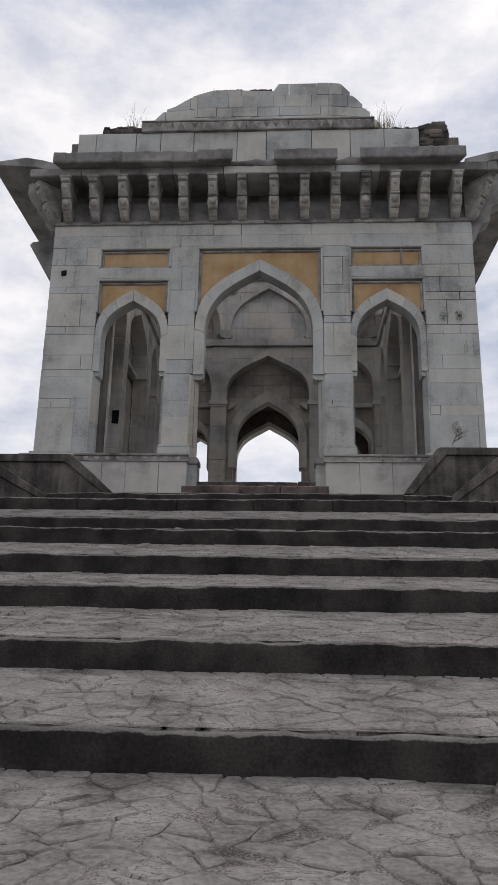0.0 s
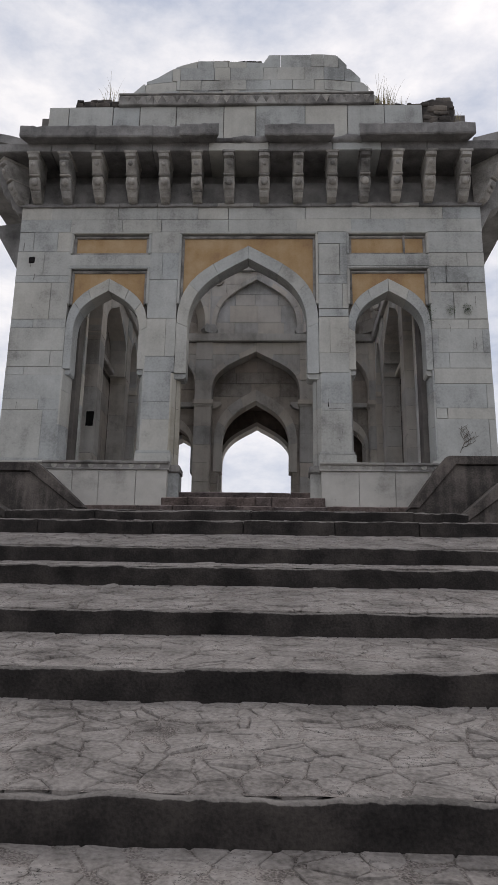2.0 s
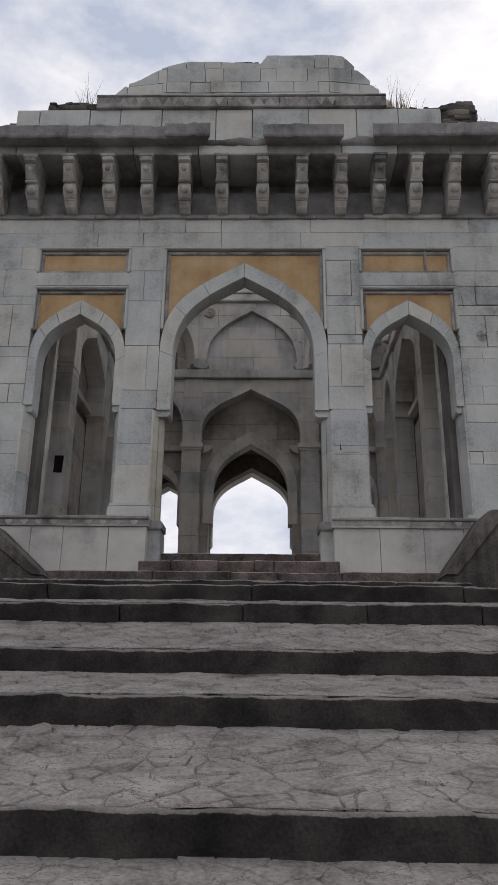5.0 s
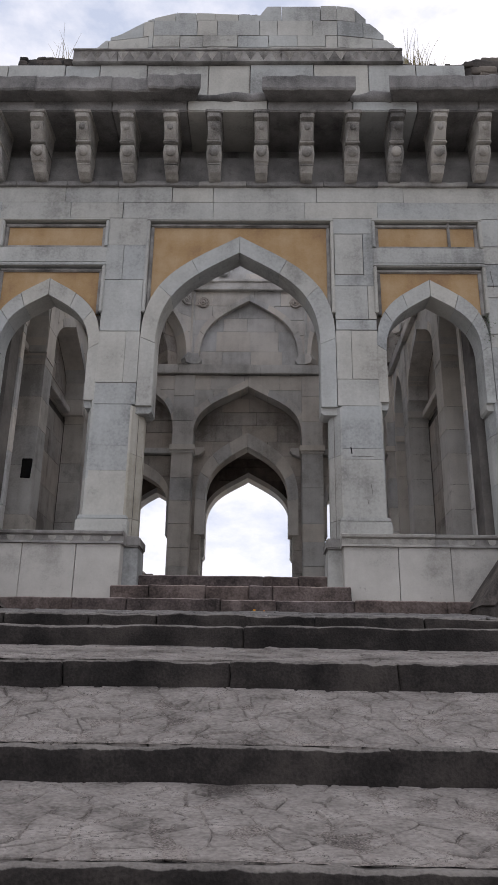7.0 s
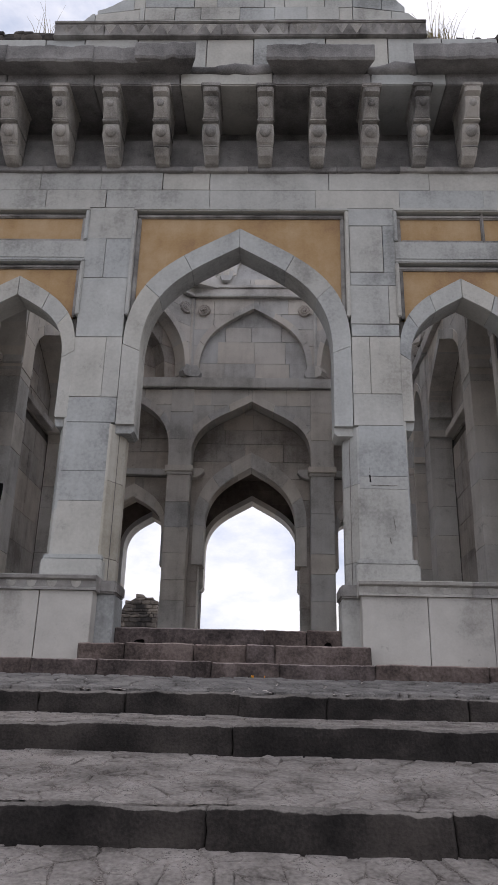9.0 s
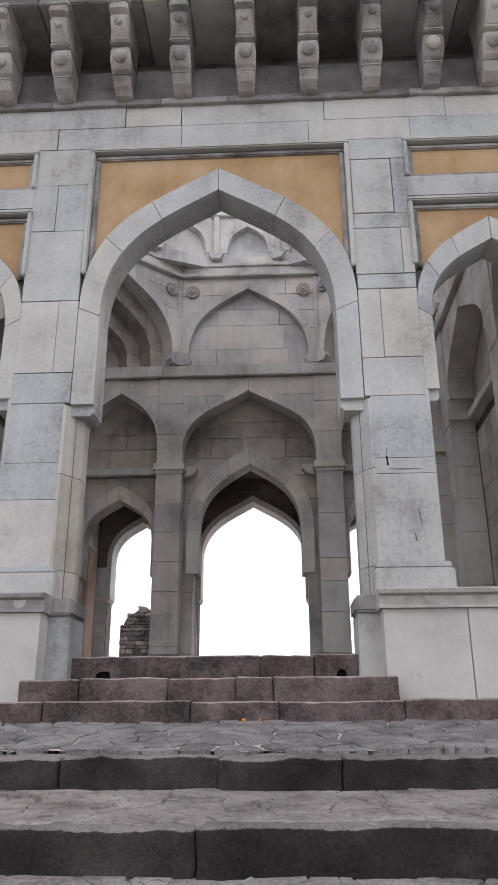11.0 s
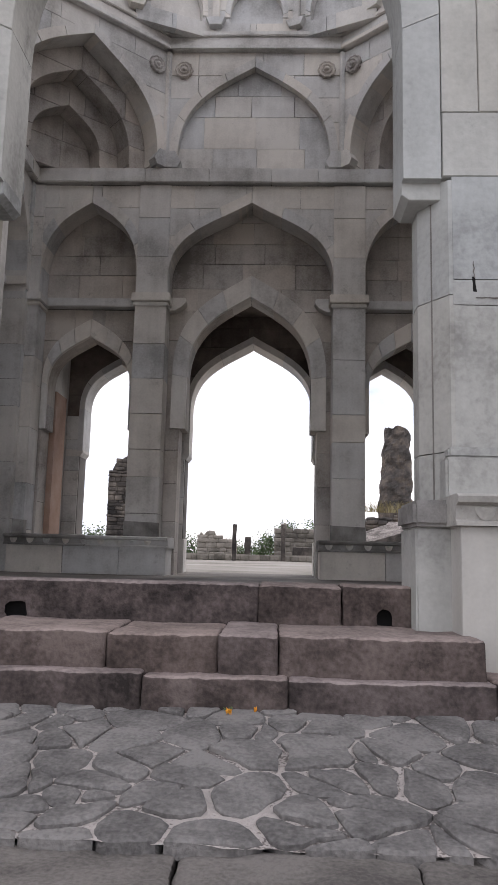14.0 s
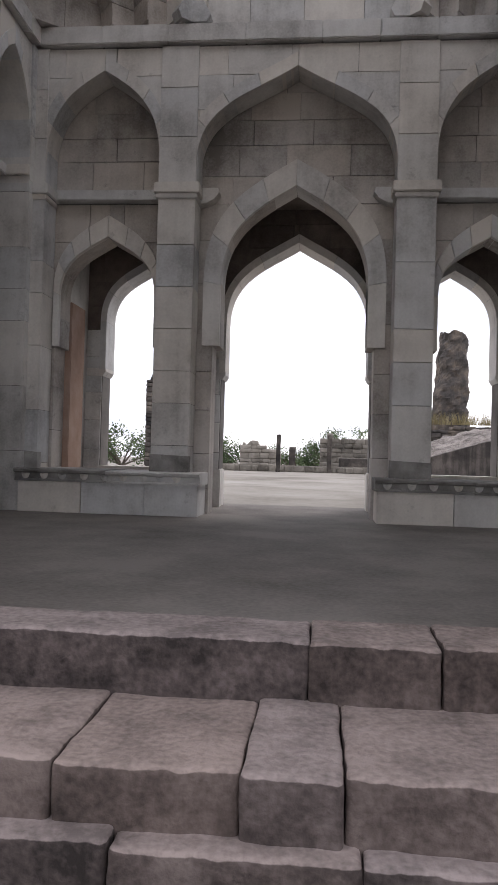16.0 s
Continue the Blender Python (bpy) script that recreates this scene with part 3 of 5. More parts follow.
for s in (1, -1):
    build_cheek(s, -4.4, -2.58, -0.12, 4.9, 3.95, -0.98, 6.4, "lower mossy wing wall of stairs")


def pierced(vs, fs, hx, hz, rx, rz, y0):
    """Opens a ragged hole in the front face of a block."""
    def rad(v):
        return math.hypot((v[0] - hx) / rx, (v[2] - hz) / rz)
    out = []
    for f in fs:
        c = sum((Vector(vs[i]) for i in f), Vector((0, 0, 0))) / len(f)
        if not (abs(c.y - y0) < 0.05 and rad(c) < 1.0):
            out.append(f)
    gone = {i for f in fs if f not in out for i in f}
    for i in gone:
        v = vs[i]
        r = max(rad(v), 0.05)
        k = 1.0 + 0.18 * noise.noise(Vector((v[0] * 40, v[2] * 40, 2)))
        vs[i] = Vector((hx + (v[0] - hx) / r * k, v[1] + 0.012, hz + (v[2] - hz) / r * k))
    return out


def build_pink_steps():
    rng = random.Random(5)
    rows = [(-0.60, -0.30, -0.06, 0.14, 6.0, [-6, -3.4, -1.9, -1.25, -0.11, 0.56, 1.5, 2.6, 3.8, 6]), (-0.58, 0.10, 0.10, 0.312, 1.48, [-1.48, -1.0, -0.30, 0.23, 0.51, 1.48]), (0.04, 0.40, 0.26, 0.532, 1.24, [-1.24, 0.40, 0.86, 1.24])]
    offs = [-0.06, 0.0, 0.0]
    for (y0, y1, z0, z1, hw, cuts), o in zip(rows, offs):
        st = tagged(new("sandstone_step", None), "worn pink sandstone step at the doorway", "step", "doorway steps", "structure")
        for a, b in zip(cuts, cuts[1:]):
            vs, fs = rough_block(a + 0.0015, b - 0.0015, y0 + o + rng.uniform(-0.015, 0.015), y1, z0 - 0.1, z1 + rng.uniform(-0.008, 0.008), rng.uniform(0, 60), 0.008, 0.04 if b - a > 0.5 else 0.028, 0.017)
            for hx in (-0.95, 1.09):
                if z1 > 0.5 and a < hx < b:
                    fs = pierced(vs, fs, hx, 0.355, 0.046 + 0.02 * (b - a > 0.5), 0.055, y0)
                    # pocket painted near-black, so the hole's shade is in its colour
                    pv, pf = box(hx - 0.10, hx + 0.10, y0 + 0.07, y0 + 0.3, 0.25, 0.46)
                    part("drain_pocket", (pv, [f[::-1] for f in pf]), M_HOLE, st, "dark inside of the drain hole")
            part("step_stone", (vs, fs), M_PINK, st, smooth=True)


build_pink_steps()

# ---------------------------------------------------------------- front facade
FX = 4.76
FY = -0.05
A_C = Arch(0.0, 1.19, 3.85, 5.37, 2.88, 1.31, 0.0)
A_L = Arch(-2.82, 0.66, 3.75, 4.64, 2.96, 0.70, 0.6)
A_R = Arch(2.82, 0.68, 3.75, 4.64, 2.96, 0.74, 0.6)
PLT = 1.02


def build_facade():
    rng = random.Random(21)
    wide = [Arch(a.xc, a.hw + 0.015, a.zs, a.za + 0.012, a.zimp, a.hw_low + 0.06, a.sill) for a in (A_L, A_C, A_R)]
    polys = wall_pieces(-FX + 0.02, FX - 0.02, -0.2, 6.6, wide)
    core = join(*[slab(p, 0.06, 0.30) for p in polys])
    wall = thing("wall_front", core[0], core[1], M_JOINT, "weathered pale ashlar facade with three pointed arches", "wall", "structure")
    stones = []
    # full courses under the eave
    for z0, z1 in ((5.98, 6.27), (6.27, 6.58)):
        stones += [r for r in courses(-FX, FX, z0, z1, rng, 0.25, 0.35, 0.6, 1.6)]
    # end piers and inner piers
    east = [(PLT, 1.97, (4.62,)), (1.97, 2.19, (3.86,)), (2.19, 2.68, (4.62,)), (2.68, 3.0, ()), (3.0, 3.32, (3.95,)), (3.32, 3.82, (3.76, 4.62)), (3.82, 4.03, (4.36,)), (4.03, 4.62, (4.1,)), (4.62, 4.82, (4.4,)), (4.82, 5.19, (3.98,)), (5.19, 5.49, (4.42,)), (5.49, 5.98, ())]
    west = [(PLT, 2.11, (-3.95,)), (2.11, 2.33, (-4.05,)), (2.33, 2.83, ()), (2.83, 3.0, (-4.4,)), (3.0, 3.34, (-3.9,)), (3.34, 3.83, ()), (3.83, 4.02, (-4.3,)), (4.02, 4.83, (-4.0,)), (4.83, 4.99, ()), (4.99, 5.53, (-4.2,)), (5.53, 5.98, (-3.95, -4.45))]
    inner_e = [(PLT, 1.30, ()), (1.30, 2.12, ()), (2.12, 2.27, ()), (2.27, 2.9, ()), (2.9, 3.31, ()), (3.31, 4.08, (1.64,)), (4.08, 4.26, ()), (4.26, 4.81, (1.9,)), (4.81, 5.0, ()), (5.0, 5.71, (1.86,)), (5.71, 5.98, ())]
    inner_w = [(PLT, 1.28, ()), (1.28, 1.93, ()), (1.93, 2.29, ()), (2.29, 2.9, ()), (2.9, 3.23, ()), (3.23, 4.04, (-1.62,)), (4.04, 4.9, ()), (4.9, 5.5, (-1.75,)), (5.5, 5.98, ())]
    for x0, x1, rows in ((-FX, -3.64, west), (3.64, FX, east), (-2.02, -1.42, inner_w), (1.42, 2.02, inner_e)):
        for z0, z1, cuts in rows:
            a = x0 + (0.05 if x0 == 1.42 and z1 <= 2.9 else 0.0)
            b = x1 - (0.05 if x1 == -1.42 and z1 <= 2.9 else 0.0)
            xs = [a] + sorted(cuts) + [b]
            stones += [(p, q, z0, z1) for p, q in zip(xs, xs[1:])]
    rects = []
    for r in stones:
        rects += clipped(*r, [A_L, A_C, A_R], joint(rng))
    put_stones(wall, rects, FY, 0.08, M_ASHLAR, rng)
    # jambs above the impost and the arch rings
    put_stones(wall, ring_stones(A_C, 1.417, 3.95, 5.66, 3), FY - 0.005, 0.32, M_ASHLAR, rng, name="voussoir")
    for a in (A_L, A_R):
        put_stones(wall, ring_stones(a, 0.815, 3.85, 4.92, 3), FY - 0.005, 0.32, M_ASHLAR, rng, name="voussoir")
    # lower jambs with their splayed edge
    for a, front in ((A_C, 1.42), (A_L, 0.80), (A_R, 0.80)):
        for s in (-1, 1):
            z = PLT if a is not A_C else 0.33
            for h in ((0.95, 0.9, 0.8, 0.7) if a is A_C else (0.8, 0.7, 0.6)):
                zt = min(z + h, a.zimp)
                if zt - z < 0.05:
                    break
                lo, hi = a.hw_low, front + (0.06 if a is A_C else 0.02)
                q = [(lo, 0.16), (lo, 0.33), (hi, 0.33), (hi, FY), (hi - 0.03, FY)]
                vs = [(a.xc + s * x, y, zz) for zz in (z + 0.003, zt - 0.003) for x, y in q]
                n = len(q)
                fs = [[i, (i + 1) % n, n + (i + 1) % n, n + i] for i in range(n)] + [list(range(n))[::-1], list(range(n, 2 * n))]
                if s < 0:
                    fs = [f[::-1] for f in fs]
                part("jamb_stone", (vs, [f[::-1] for f in fs]), M_STAIN if a is A_C and s < 0 else M_ASHLAR, wall)
                z = zt
    return wall


WALL_FRONT = build_facade()


def frame_bars(x0, x1, z0, z1, w, y0, y1, bottom=True):
    g = [trim(x0, x1, y0, y1, z1 - w, z1), trim(x0, x0 + w, y0, y1, z0, z1 - w), trim(x1 - w, x1, y0, y1, z0, z1 - w)]
    if bottom:
        g.append(trim(x0 + w, x1 - w, y0, y1, z0, z0 + w))
    return g


def build_panels():
    # ochre plaster in the spandrels, with dark inner and pale outer mouldings
    def panel(x0, x1, z0, z1, arches, bottom, label):
        t = tagged(new("spandrel_panel", None), label, "panel", "ochre plaster panels")
        for p in [q for q in clipped(x0 + 0.05, x1 - 0.05, z0, z1 - 0.05, arches, 0.0)]:
            part("plaster", slab(p, 0.015, 0.07), M_OCHRE, t, "faded ochre yellow plaster")
        for g in frame_bars(x0 + 0.03, x1 - 0.03, z0, z1 - 0.03, 0.055, -0.02, 0.06, bottom):
            part("inner_frame", g, M_MOULD, t, "dark weathered inner moulding")
        for g in frame_bars(x0 - 0.02, x1 + 0.02, z0 - 0.0, z1 + 0.04, 0.05, -0.085, 0.06, False):
            part("outer_frame", g, M_ASHLAR, t)
    big = Arch(0, 1.40, 3.95, 5.66, 2.9, 1.4, 0)
    panel(-1.40, 1.40, 4.35, 5.93, [big], False, "ochre plaster spandrels over the doorway arch")
    for s in (-1, 1):
        x0, x1 = sorted((s * 2.02, s * 3.64))
        sm = Arch(s * 2.82, 0.815, 3.85, 4.92, 2.9, 0.8, 0)
        panel(x0, x1, 5.46, 5.93, [], True, "narrow ochre plaster panel in stone frame")
        panel(x0, x1, 4.35, 5.14, [sm], False, "ochre plaster spandrels over a side arch")
        b = thing("stone_band", *trim(x0 - 0.02, x1 + 0.02, -0.06, 0.06, 5.19, 5.46), M_ASHLAR, "pale stone band between ochre panels", "trim", "structure")
    # iron spike stump with rust stain on one panel
    thing("pipe_stub", *trim(3.15, 3.19, -0.03, 0.04, 5.44, 5.95), M_MOULD, "dark broken pipe stub on ochre panel", "pipe")


build_panels()


def build_plinth(x0, x1, y0, y1, z0, z1, rng, mat, cuts=None):
    """A plinth wall of large slabs under a moulding with half-round bosses."""
    t = tagged(new("plinth", None), "pale stone slab plinth with carved bead moulding", "plinth", "", "structure")
    part("plinth_core", box(x0 + 0.02, x1 - 0.02, y0 + 0.03, y1, z0 - 0.2, z1 - 0.02), M_JOINT, t)
    if not cuts:
        k = max(1, round((x1 - x0) / 0.7))
        cuts = [x0 + (x1 - x0) * (i + rng.uniform(-0.2, 0.2)) / k for i in range(1, k)]
    for x, e in zip([x0] + cuts, cuts + [x1]):
        g = rng.choice((0.0015, 0.003, 0.006))
        q = [(x + g, z0), (e - g, z0), (e - g, z1 - 0.16), (x + g, z1 - 0.16)]
        part("slab", slab(q, y0 + rng.uniform(-0.006, 0.006), y1 - 0.01, 0.008), mat, t)
    prof = [(0.0, z1 - 0.16), (0.035, z1 - 0.16), (0.035, z1 - 0.14), (0.02, z1 - 0.13), (0.03, z1 - 0.06), (0.075, z1 - 0.045), (0.085, z1 - 0.015), (0.05, z1), (-(y1 - y0) * 0.9, z1), (-(y1 - y0) * 0.9, z1 - 0.16)]
    n = len(prof)
    segs = max(1, int((x1 - x0) / 0.9))
    for k in range(segs):
        a, b = x0 - 0.03 + (x1 - x0 + 0.06) * k / segs + 0.002, x0 - 0.03 + (x1 - x0 + 0.06) * (k + 1) / segs - 0.002
        dz = rng.uniform(-0.006, 0.006)
        vs = [(xx, y0 - d, z + dz) for xx in (a, b) for d, z in prof]
        fs = [[i, (i + 1) % n, n + (i + 1) % n, n + i] for i in range(n)] + [list(range(n))[::-1], list(range(n, 2 * n))]
        part("moulding", (vs, fs), M_MOULD if rng.random() < 0.6 else mat, t)
    x = x0 + 0.12
    while x < x1 - 0.05:
        vs, fs = [(x, y0 - 0.055, z1 - 0.075)], []
        m = 9
        for i in range(m):
            a = math.pi + math.pi * i / (m - 1)
            vs.append((x + 0.055 * math.cos(a), y0 - 0.03, z1 - 0.06 + 0.075 * math.sin(a)))
        fs = [[0, i + 1, i + 2] for i in range(m - 1)] + [[0, m, 1]]
        part("boss", (vs, fs), mat, t)
        x += rng.uniform(0.2, 0.3)
    return t


def build_plinths():
    rng = random.Random(31)
    for x0, x1, cuts in ((-4.9, -1.42, [-3.9, -3.18, -2.69, -2.0]), (1.42, 4.9, [2.11, 2.77, 3.37, 3.95])):
        build_plinth(x0, x1, -0.34, 0.33, 0.06, PLT, rng, M_SLAB, cuts)
    for s in (-1, 1):
        p = tagged(new("jamb_plinth", None), "stepped pale stone base of the doorway jamb", "plinth", "", "structure")
        a, b = sorted((s * 1.235, s * 1.46))
        part("base", box(a, b, -0.12, 0.36, 0.2, 0.86, 0.012), M_ASHLAR, p)
        part("cap", box(a - 0.02, b + 0.02, -0.17, 0.36, 0.86, 1.0, 0.02), M_MOULD, p)


build_plinths()


def build_pier_bases():
    for s in (-1, 1):
        a, b = sorted((s * 1.40, s * 2.10))
        t = tagged(new("pier_base", None), "pale moulded stone base of the facade pier", "base", "pier bases", "structure")
        part("block", box(a, b, FY - 0.07, 0.2, PLT - 0.02, 1.24, 0.015), M_ASHLAR, t)
        part("fillet", box(a + 0.02, b - 0.02, FY - 0.045, 0.2, 1.24, 1.30, 0.012), M_ASHLAR, t)
        a, b = sorted((s * 3.52, s * 4.84))
        t = tagged(new("pier_base", None), "pale moulded stone base of the facade pier", "base", "pier bases", "structure")
        part("block", box(a, b, FY - 0.05, 0.2, PLT - 0.02, 1.14, 0.012), M_ASHLAR, t)


build_pier_bases()


def build_imposts():
    for a, w in ((A_C, 0.17), (A_L, 0.09), (A_R, 0.09)):
        for s in (-1, 1):
            x0, x1 = a.hw, a.hw + 0.26
            z = a.zimp
            q = [(x0, z + 0.02), (x0, z - 0.07), (x0 + w * 0.25, z - 0.105), (x1, z - 0.105), (x1, z + 0.02)]
            q = [(a.xc + s * x, zz) for x, zz in q]
            thing("impost_corbel", *slab(q, 0.0, 0.31, 0.01), M_ASHLAR, "chipped pale stone corbel under the arch", "corbel", group="arch imposts")


build_imposts()

# ---------------------------------------------------------------- eave, brackets, parapet
def bracket_mesh():
    prof = [(0.0, 6.60), (-0.10, 6.60), (-0.20, 6.66), (-0.26, 6.76), (-0.24, 6.80), (-0.30, 6.84), (-0.36, 6.95), (-0.40, 7.08), (-0.38, 7.13), (-0.46, 7.17), (-0.54, 7.30), (-0.58, 7.44), (-0.55, 7.50), (-0.62, 7.53), (-0.62, 7.62), (0.0, 7.62)]
    n = len(prof)
    vs, fs = [], []
    for x, k in ((-0.105, 0.0), (-0.08, 0.025), (0.08, 0.025), (0.105, 0.0)):
        for y, z in prof:
            f = float(np.interp(z, (6.60, 6.78, 6.95, 7.12, 7.28, 7.45, 7.62), (0.85, 1.0, 1.14, 1.0, 0.84, 0.92, 1.05)))
            vs.append((x * f, min(0.0, y - k) if y < 0 else 0.0, z))
    for r in range(3):
        for i in range(n):
            j = (i + 1) % n
            fs.append([r * n + i, r * n + j, (r + 1) * n + j, (r + 1) * n + i])
    fs.append(list(range(n))[::-1])
    fs.append([3 * n + i for i in range(n)])
    return vs, [f[::-1] for f in fs]


def make_bracket():
    t = tagged(new("eave_bracket", None), "carved dark grey stone bracket under the eave", "bracket", "stone eave brackets")
    part("scroll", bracket_mesh(), M_BRACKET, t)
    n, m = 10, 5
    for by, bz, r in ((-0.385, 7.0, 0.085), (-0.57, 7.37, 0.055)):
        vs, fs = [], []
        for j in range(m + 1):
            a = math.pi * j / m
            for i in range(n):
                b = 2 * math.pi * i / n
                vs.append((r * math.sin(a) * math.cos(b), by + r * math.sin(a) * math.sin(b) * 0.8, bz + r * 1.3 * math.cos(a)))
        for j in range(m):
            for i in range(n):
                fs.append([j * n + i, j * n + (i + 1) % n, (j + 1) * n + (i + 1) % n, (j + 1) * n + i])
        part("boss", (vs, fs), M_BRACKET, t, smooth=True)
    part("collar", trim(-0.112, 0.112, -0.47, 0.0, 7.125, 7.175), M_BRACKET, t)
    part("foot", trim(-0.10, 0.10, -0.29, 0.0, 6.775, 6.82), M_BRACKET, t)
    part("cap", trim(-0.13, 0.13, -0.66, 0.0, 7.62, 7.70), M_BRACKET, t)
    return t


def build_eave():
    rng = random.Random(41)
    b = make_bracket()
    for ch in b.children:
        for v in ch.data.vertices:
            v.co.z = 6.60 + (v.co.z - 6.60) * 0.79
    xs = [-4.42, -3.78, -3.10, -2.42, -1.74, -1.08, -0.42, 0.30, 1.02, 1.69, 2.36, 3.03, 3.70, 4.37]
    b.matrix_basis = pose(xs[0], FY, 0)
    for x in xs[1:]:
        copy_thing(b, pose(x + rng.uniform(-0.02, 0.02), FY, rng.uniform(-0.01, 0.01)))
    for s in (-1, 1):
        for y in [0.45 + 0.67 * k for k in range(0, 13)]:
            copy_thing(b, pose(s * (FX - 0.02), y, 0, 0, 0, -90 if s < 0 else 90))
        copy_thing(b, pose(s * (FX - 0.06), FY + 0.06, 0, 0, 0, -45 if s < 0 else 45))
    # dark bed moulding, recessed frieze, lintel course
    bed = tagged(new("bed_moulding", None), "dark stained moulding under the brackets", "moulding", "", "structure")
    x = -FX - 0.03
    while x < FX + 0.02:
        w = min(rng.uniform(0.7, 1.5), FX + 0.03 - x)
        part("moulding", rough_block(x, x + w, FY - 0.05, 0.3, 6.545, 6.625, x + 20, 0.010, 0.06, 0.012), M_MOULD if rng.random() < 0.4 else M_EAVE, bed, smooth=True)
        x += w
    fr = thing("wall_frieze", *join(box(-FX + 0.05, FX - 0.05, 0.02, 0.6, 6.55, 7.16), box(-FX + 0.05, FX - 0.05, 0.24, 0.6, 7.16, 8.02)), M_EAVE, "grey stained wall behind the brackets", "wall", "structure")
    x = -FX - 0.5
    while x < FX + 0.5:
        w = rng.uniform(0.9, 1.5)
        w = min(w, FX + 0.5 - x)
        part("lintel_stone", trim(x + 0.004, x + w - 0.004, -0.66, 0.255, 7.47, 7.67 + rng.uniform(-0.02, 0.02)), M_ASHLAR if -1.2 < x < 0.2 or 1.3 < x < 1.8 else M_EAVE, fr)
        x += w
    # broken eave slabs
    for x0, x1, tip in ((-4.55, -3.2, 0.93), (-3.19, -2.05, 0.92), (-2.04, -1.30, 0.90), (-1.29, -0.70, 0.96), (0.42, 1.62, 0.93), (2.32, 3.55, 0.94), (3.56, 4.42, 0.95)):
        t = tagged(new("eave_slab", None), "thick dark projecting stone eave slab with broken edge", "slab", "eave slabs")
        n = 18
        vs, fs = [], []
        for j, (y, zb, zt) in enumerate(((-0.40, 7.66, 8.02), (-0.66, 7.655, 7.97), (-tip + 0.02, 7.63, 7.90), (-tip, 7.66, 7.87))):
            for i in range(n + 1):
                x = x0 + (x1 - x0) * i / n
                e = (noise.noise(Vector((x * 7.3, y, 5))) * 0.035) if j >= 2 else 0
                skew = (0.10 if i == 0 else (-0.10 if i == n else 0)) * (0 if j < 2 else 1)
                vs.append((x + skew * (-1), y + e, zb + noise.noise(Vector((x * 8, y * 3, 0))) * 0.012))
                vs.append((x + skew * (-1), y + e, zt + noise.noise(Vector((x * 6, y * 3, 9))) * 0.022))
        r = 2 * (n + 1)
        for j in range(3):
            for i in range(n):
                a = j * r + 2 * i
                fs += [[a, a + 2, a + r + 2, a + r], [a + 1, a + r + 1, a + r + 3, a + 3]]
            fs += [[j * r, j * r + r, j * r + r + 1, j * r + 1], [j * r + 2 * n, j * r + 2 * n + 1, j * r + r + 2 * n + 1, j * r + r + 2 * n]]
        for i in range(n):
            a = 3 * r + 2 * i
            fs += [[a, a + 2, a + 3, a + 1], [2 * i, 2 * i + 1, 2 * i + 3, 2 * i + 2]]
        part("slab", (vs, fs), M_EAVE, t)
    for x0, x1 in ((-0.7, 0.42), (1.62, 2.32)):
        thing("broken_eave_stump", *rough_block(x0, x1, -0.70, -0.2, 7.65, 7.80, x0 + 9, 0.05, 0.12, 0.05), M_EAVE, "jagged stump of a broken eave slab", "slab", group="eave slabs", smooth=True)
    # side eaves seen end on
    for s in (-1, 1):
        q = [(4.7, 7.90), (5.3, 8.08), (6.4, 8.16), (6.42, 8.24), (5.6, 8.36), (5.2, 8.28), (4.7, 8.14)]
        thing("side_eave", *slab([(s * x, z) for x, z in q], -0.15, 9.2, 0.02), M_EAVE, "dark stone eave slab along the side wall", "slab", group="eave slabs")
    # side bracket struts and broken chhajja stone hanging on one side
    q = [(-4.74, 6.45), (-4.9, 6.5), (-5.05, 6.7), (-5.1, 6.85), (-5.25, 6.95), (-5.3, 7.15), (-5.45, 7.3), (-5.55, 7.5), (-5.55, 7.75), (-5.4, 7.84), (-4.74, 7.84), (-4.74, 7.60), (-5.05, 7.62), (-5.12, 7.56), (-4.74, 7.38)]
    thing("corner_strut", *slab(q, 0.05, 0.35, 0.03), M_EAVE, "scrolled dark stone strut under side eave", "bracket", group="stone eave brackets")
    q = [(4.74, 5.95), (4.85, 6.2), (5.0, 6.5), (5.2, 6.62), (5.25, 6.95), (5.5, 7.1), (5.8, 7.3), (5.8, 7.86), (4.74, 7.86)]
    thing("corner_strut", *slab(q, 0.05, 0.4, 0.03), M_EAVE, "broad ragged dark stone strut under side eave", "bracket", group="stone eave brackets")
    q = [(-4.74, 6.72), (-5.55, 6.6), (-5.62, 6.52), (-5.05, 5.55), (-4.98, 5.52), (-4.74, 5.62)]
    thing("hanging_slab", *slab(q, 0.7, 1.6, 0.02), M_EAVE, "tilted ribbed dark slab hanging on side wall", "slab")


build_eave()


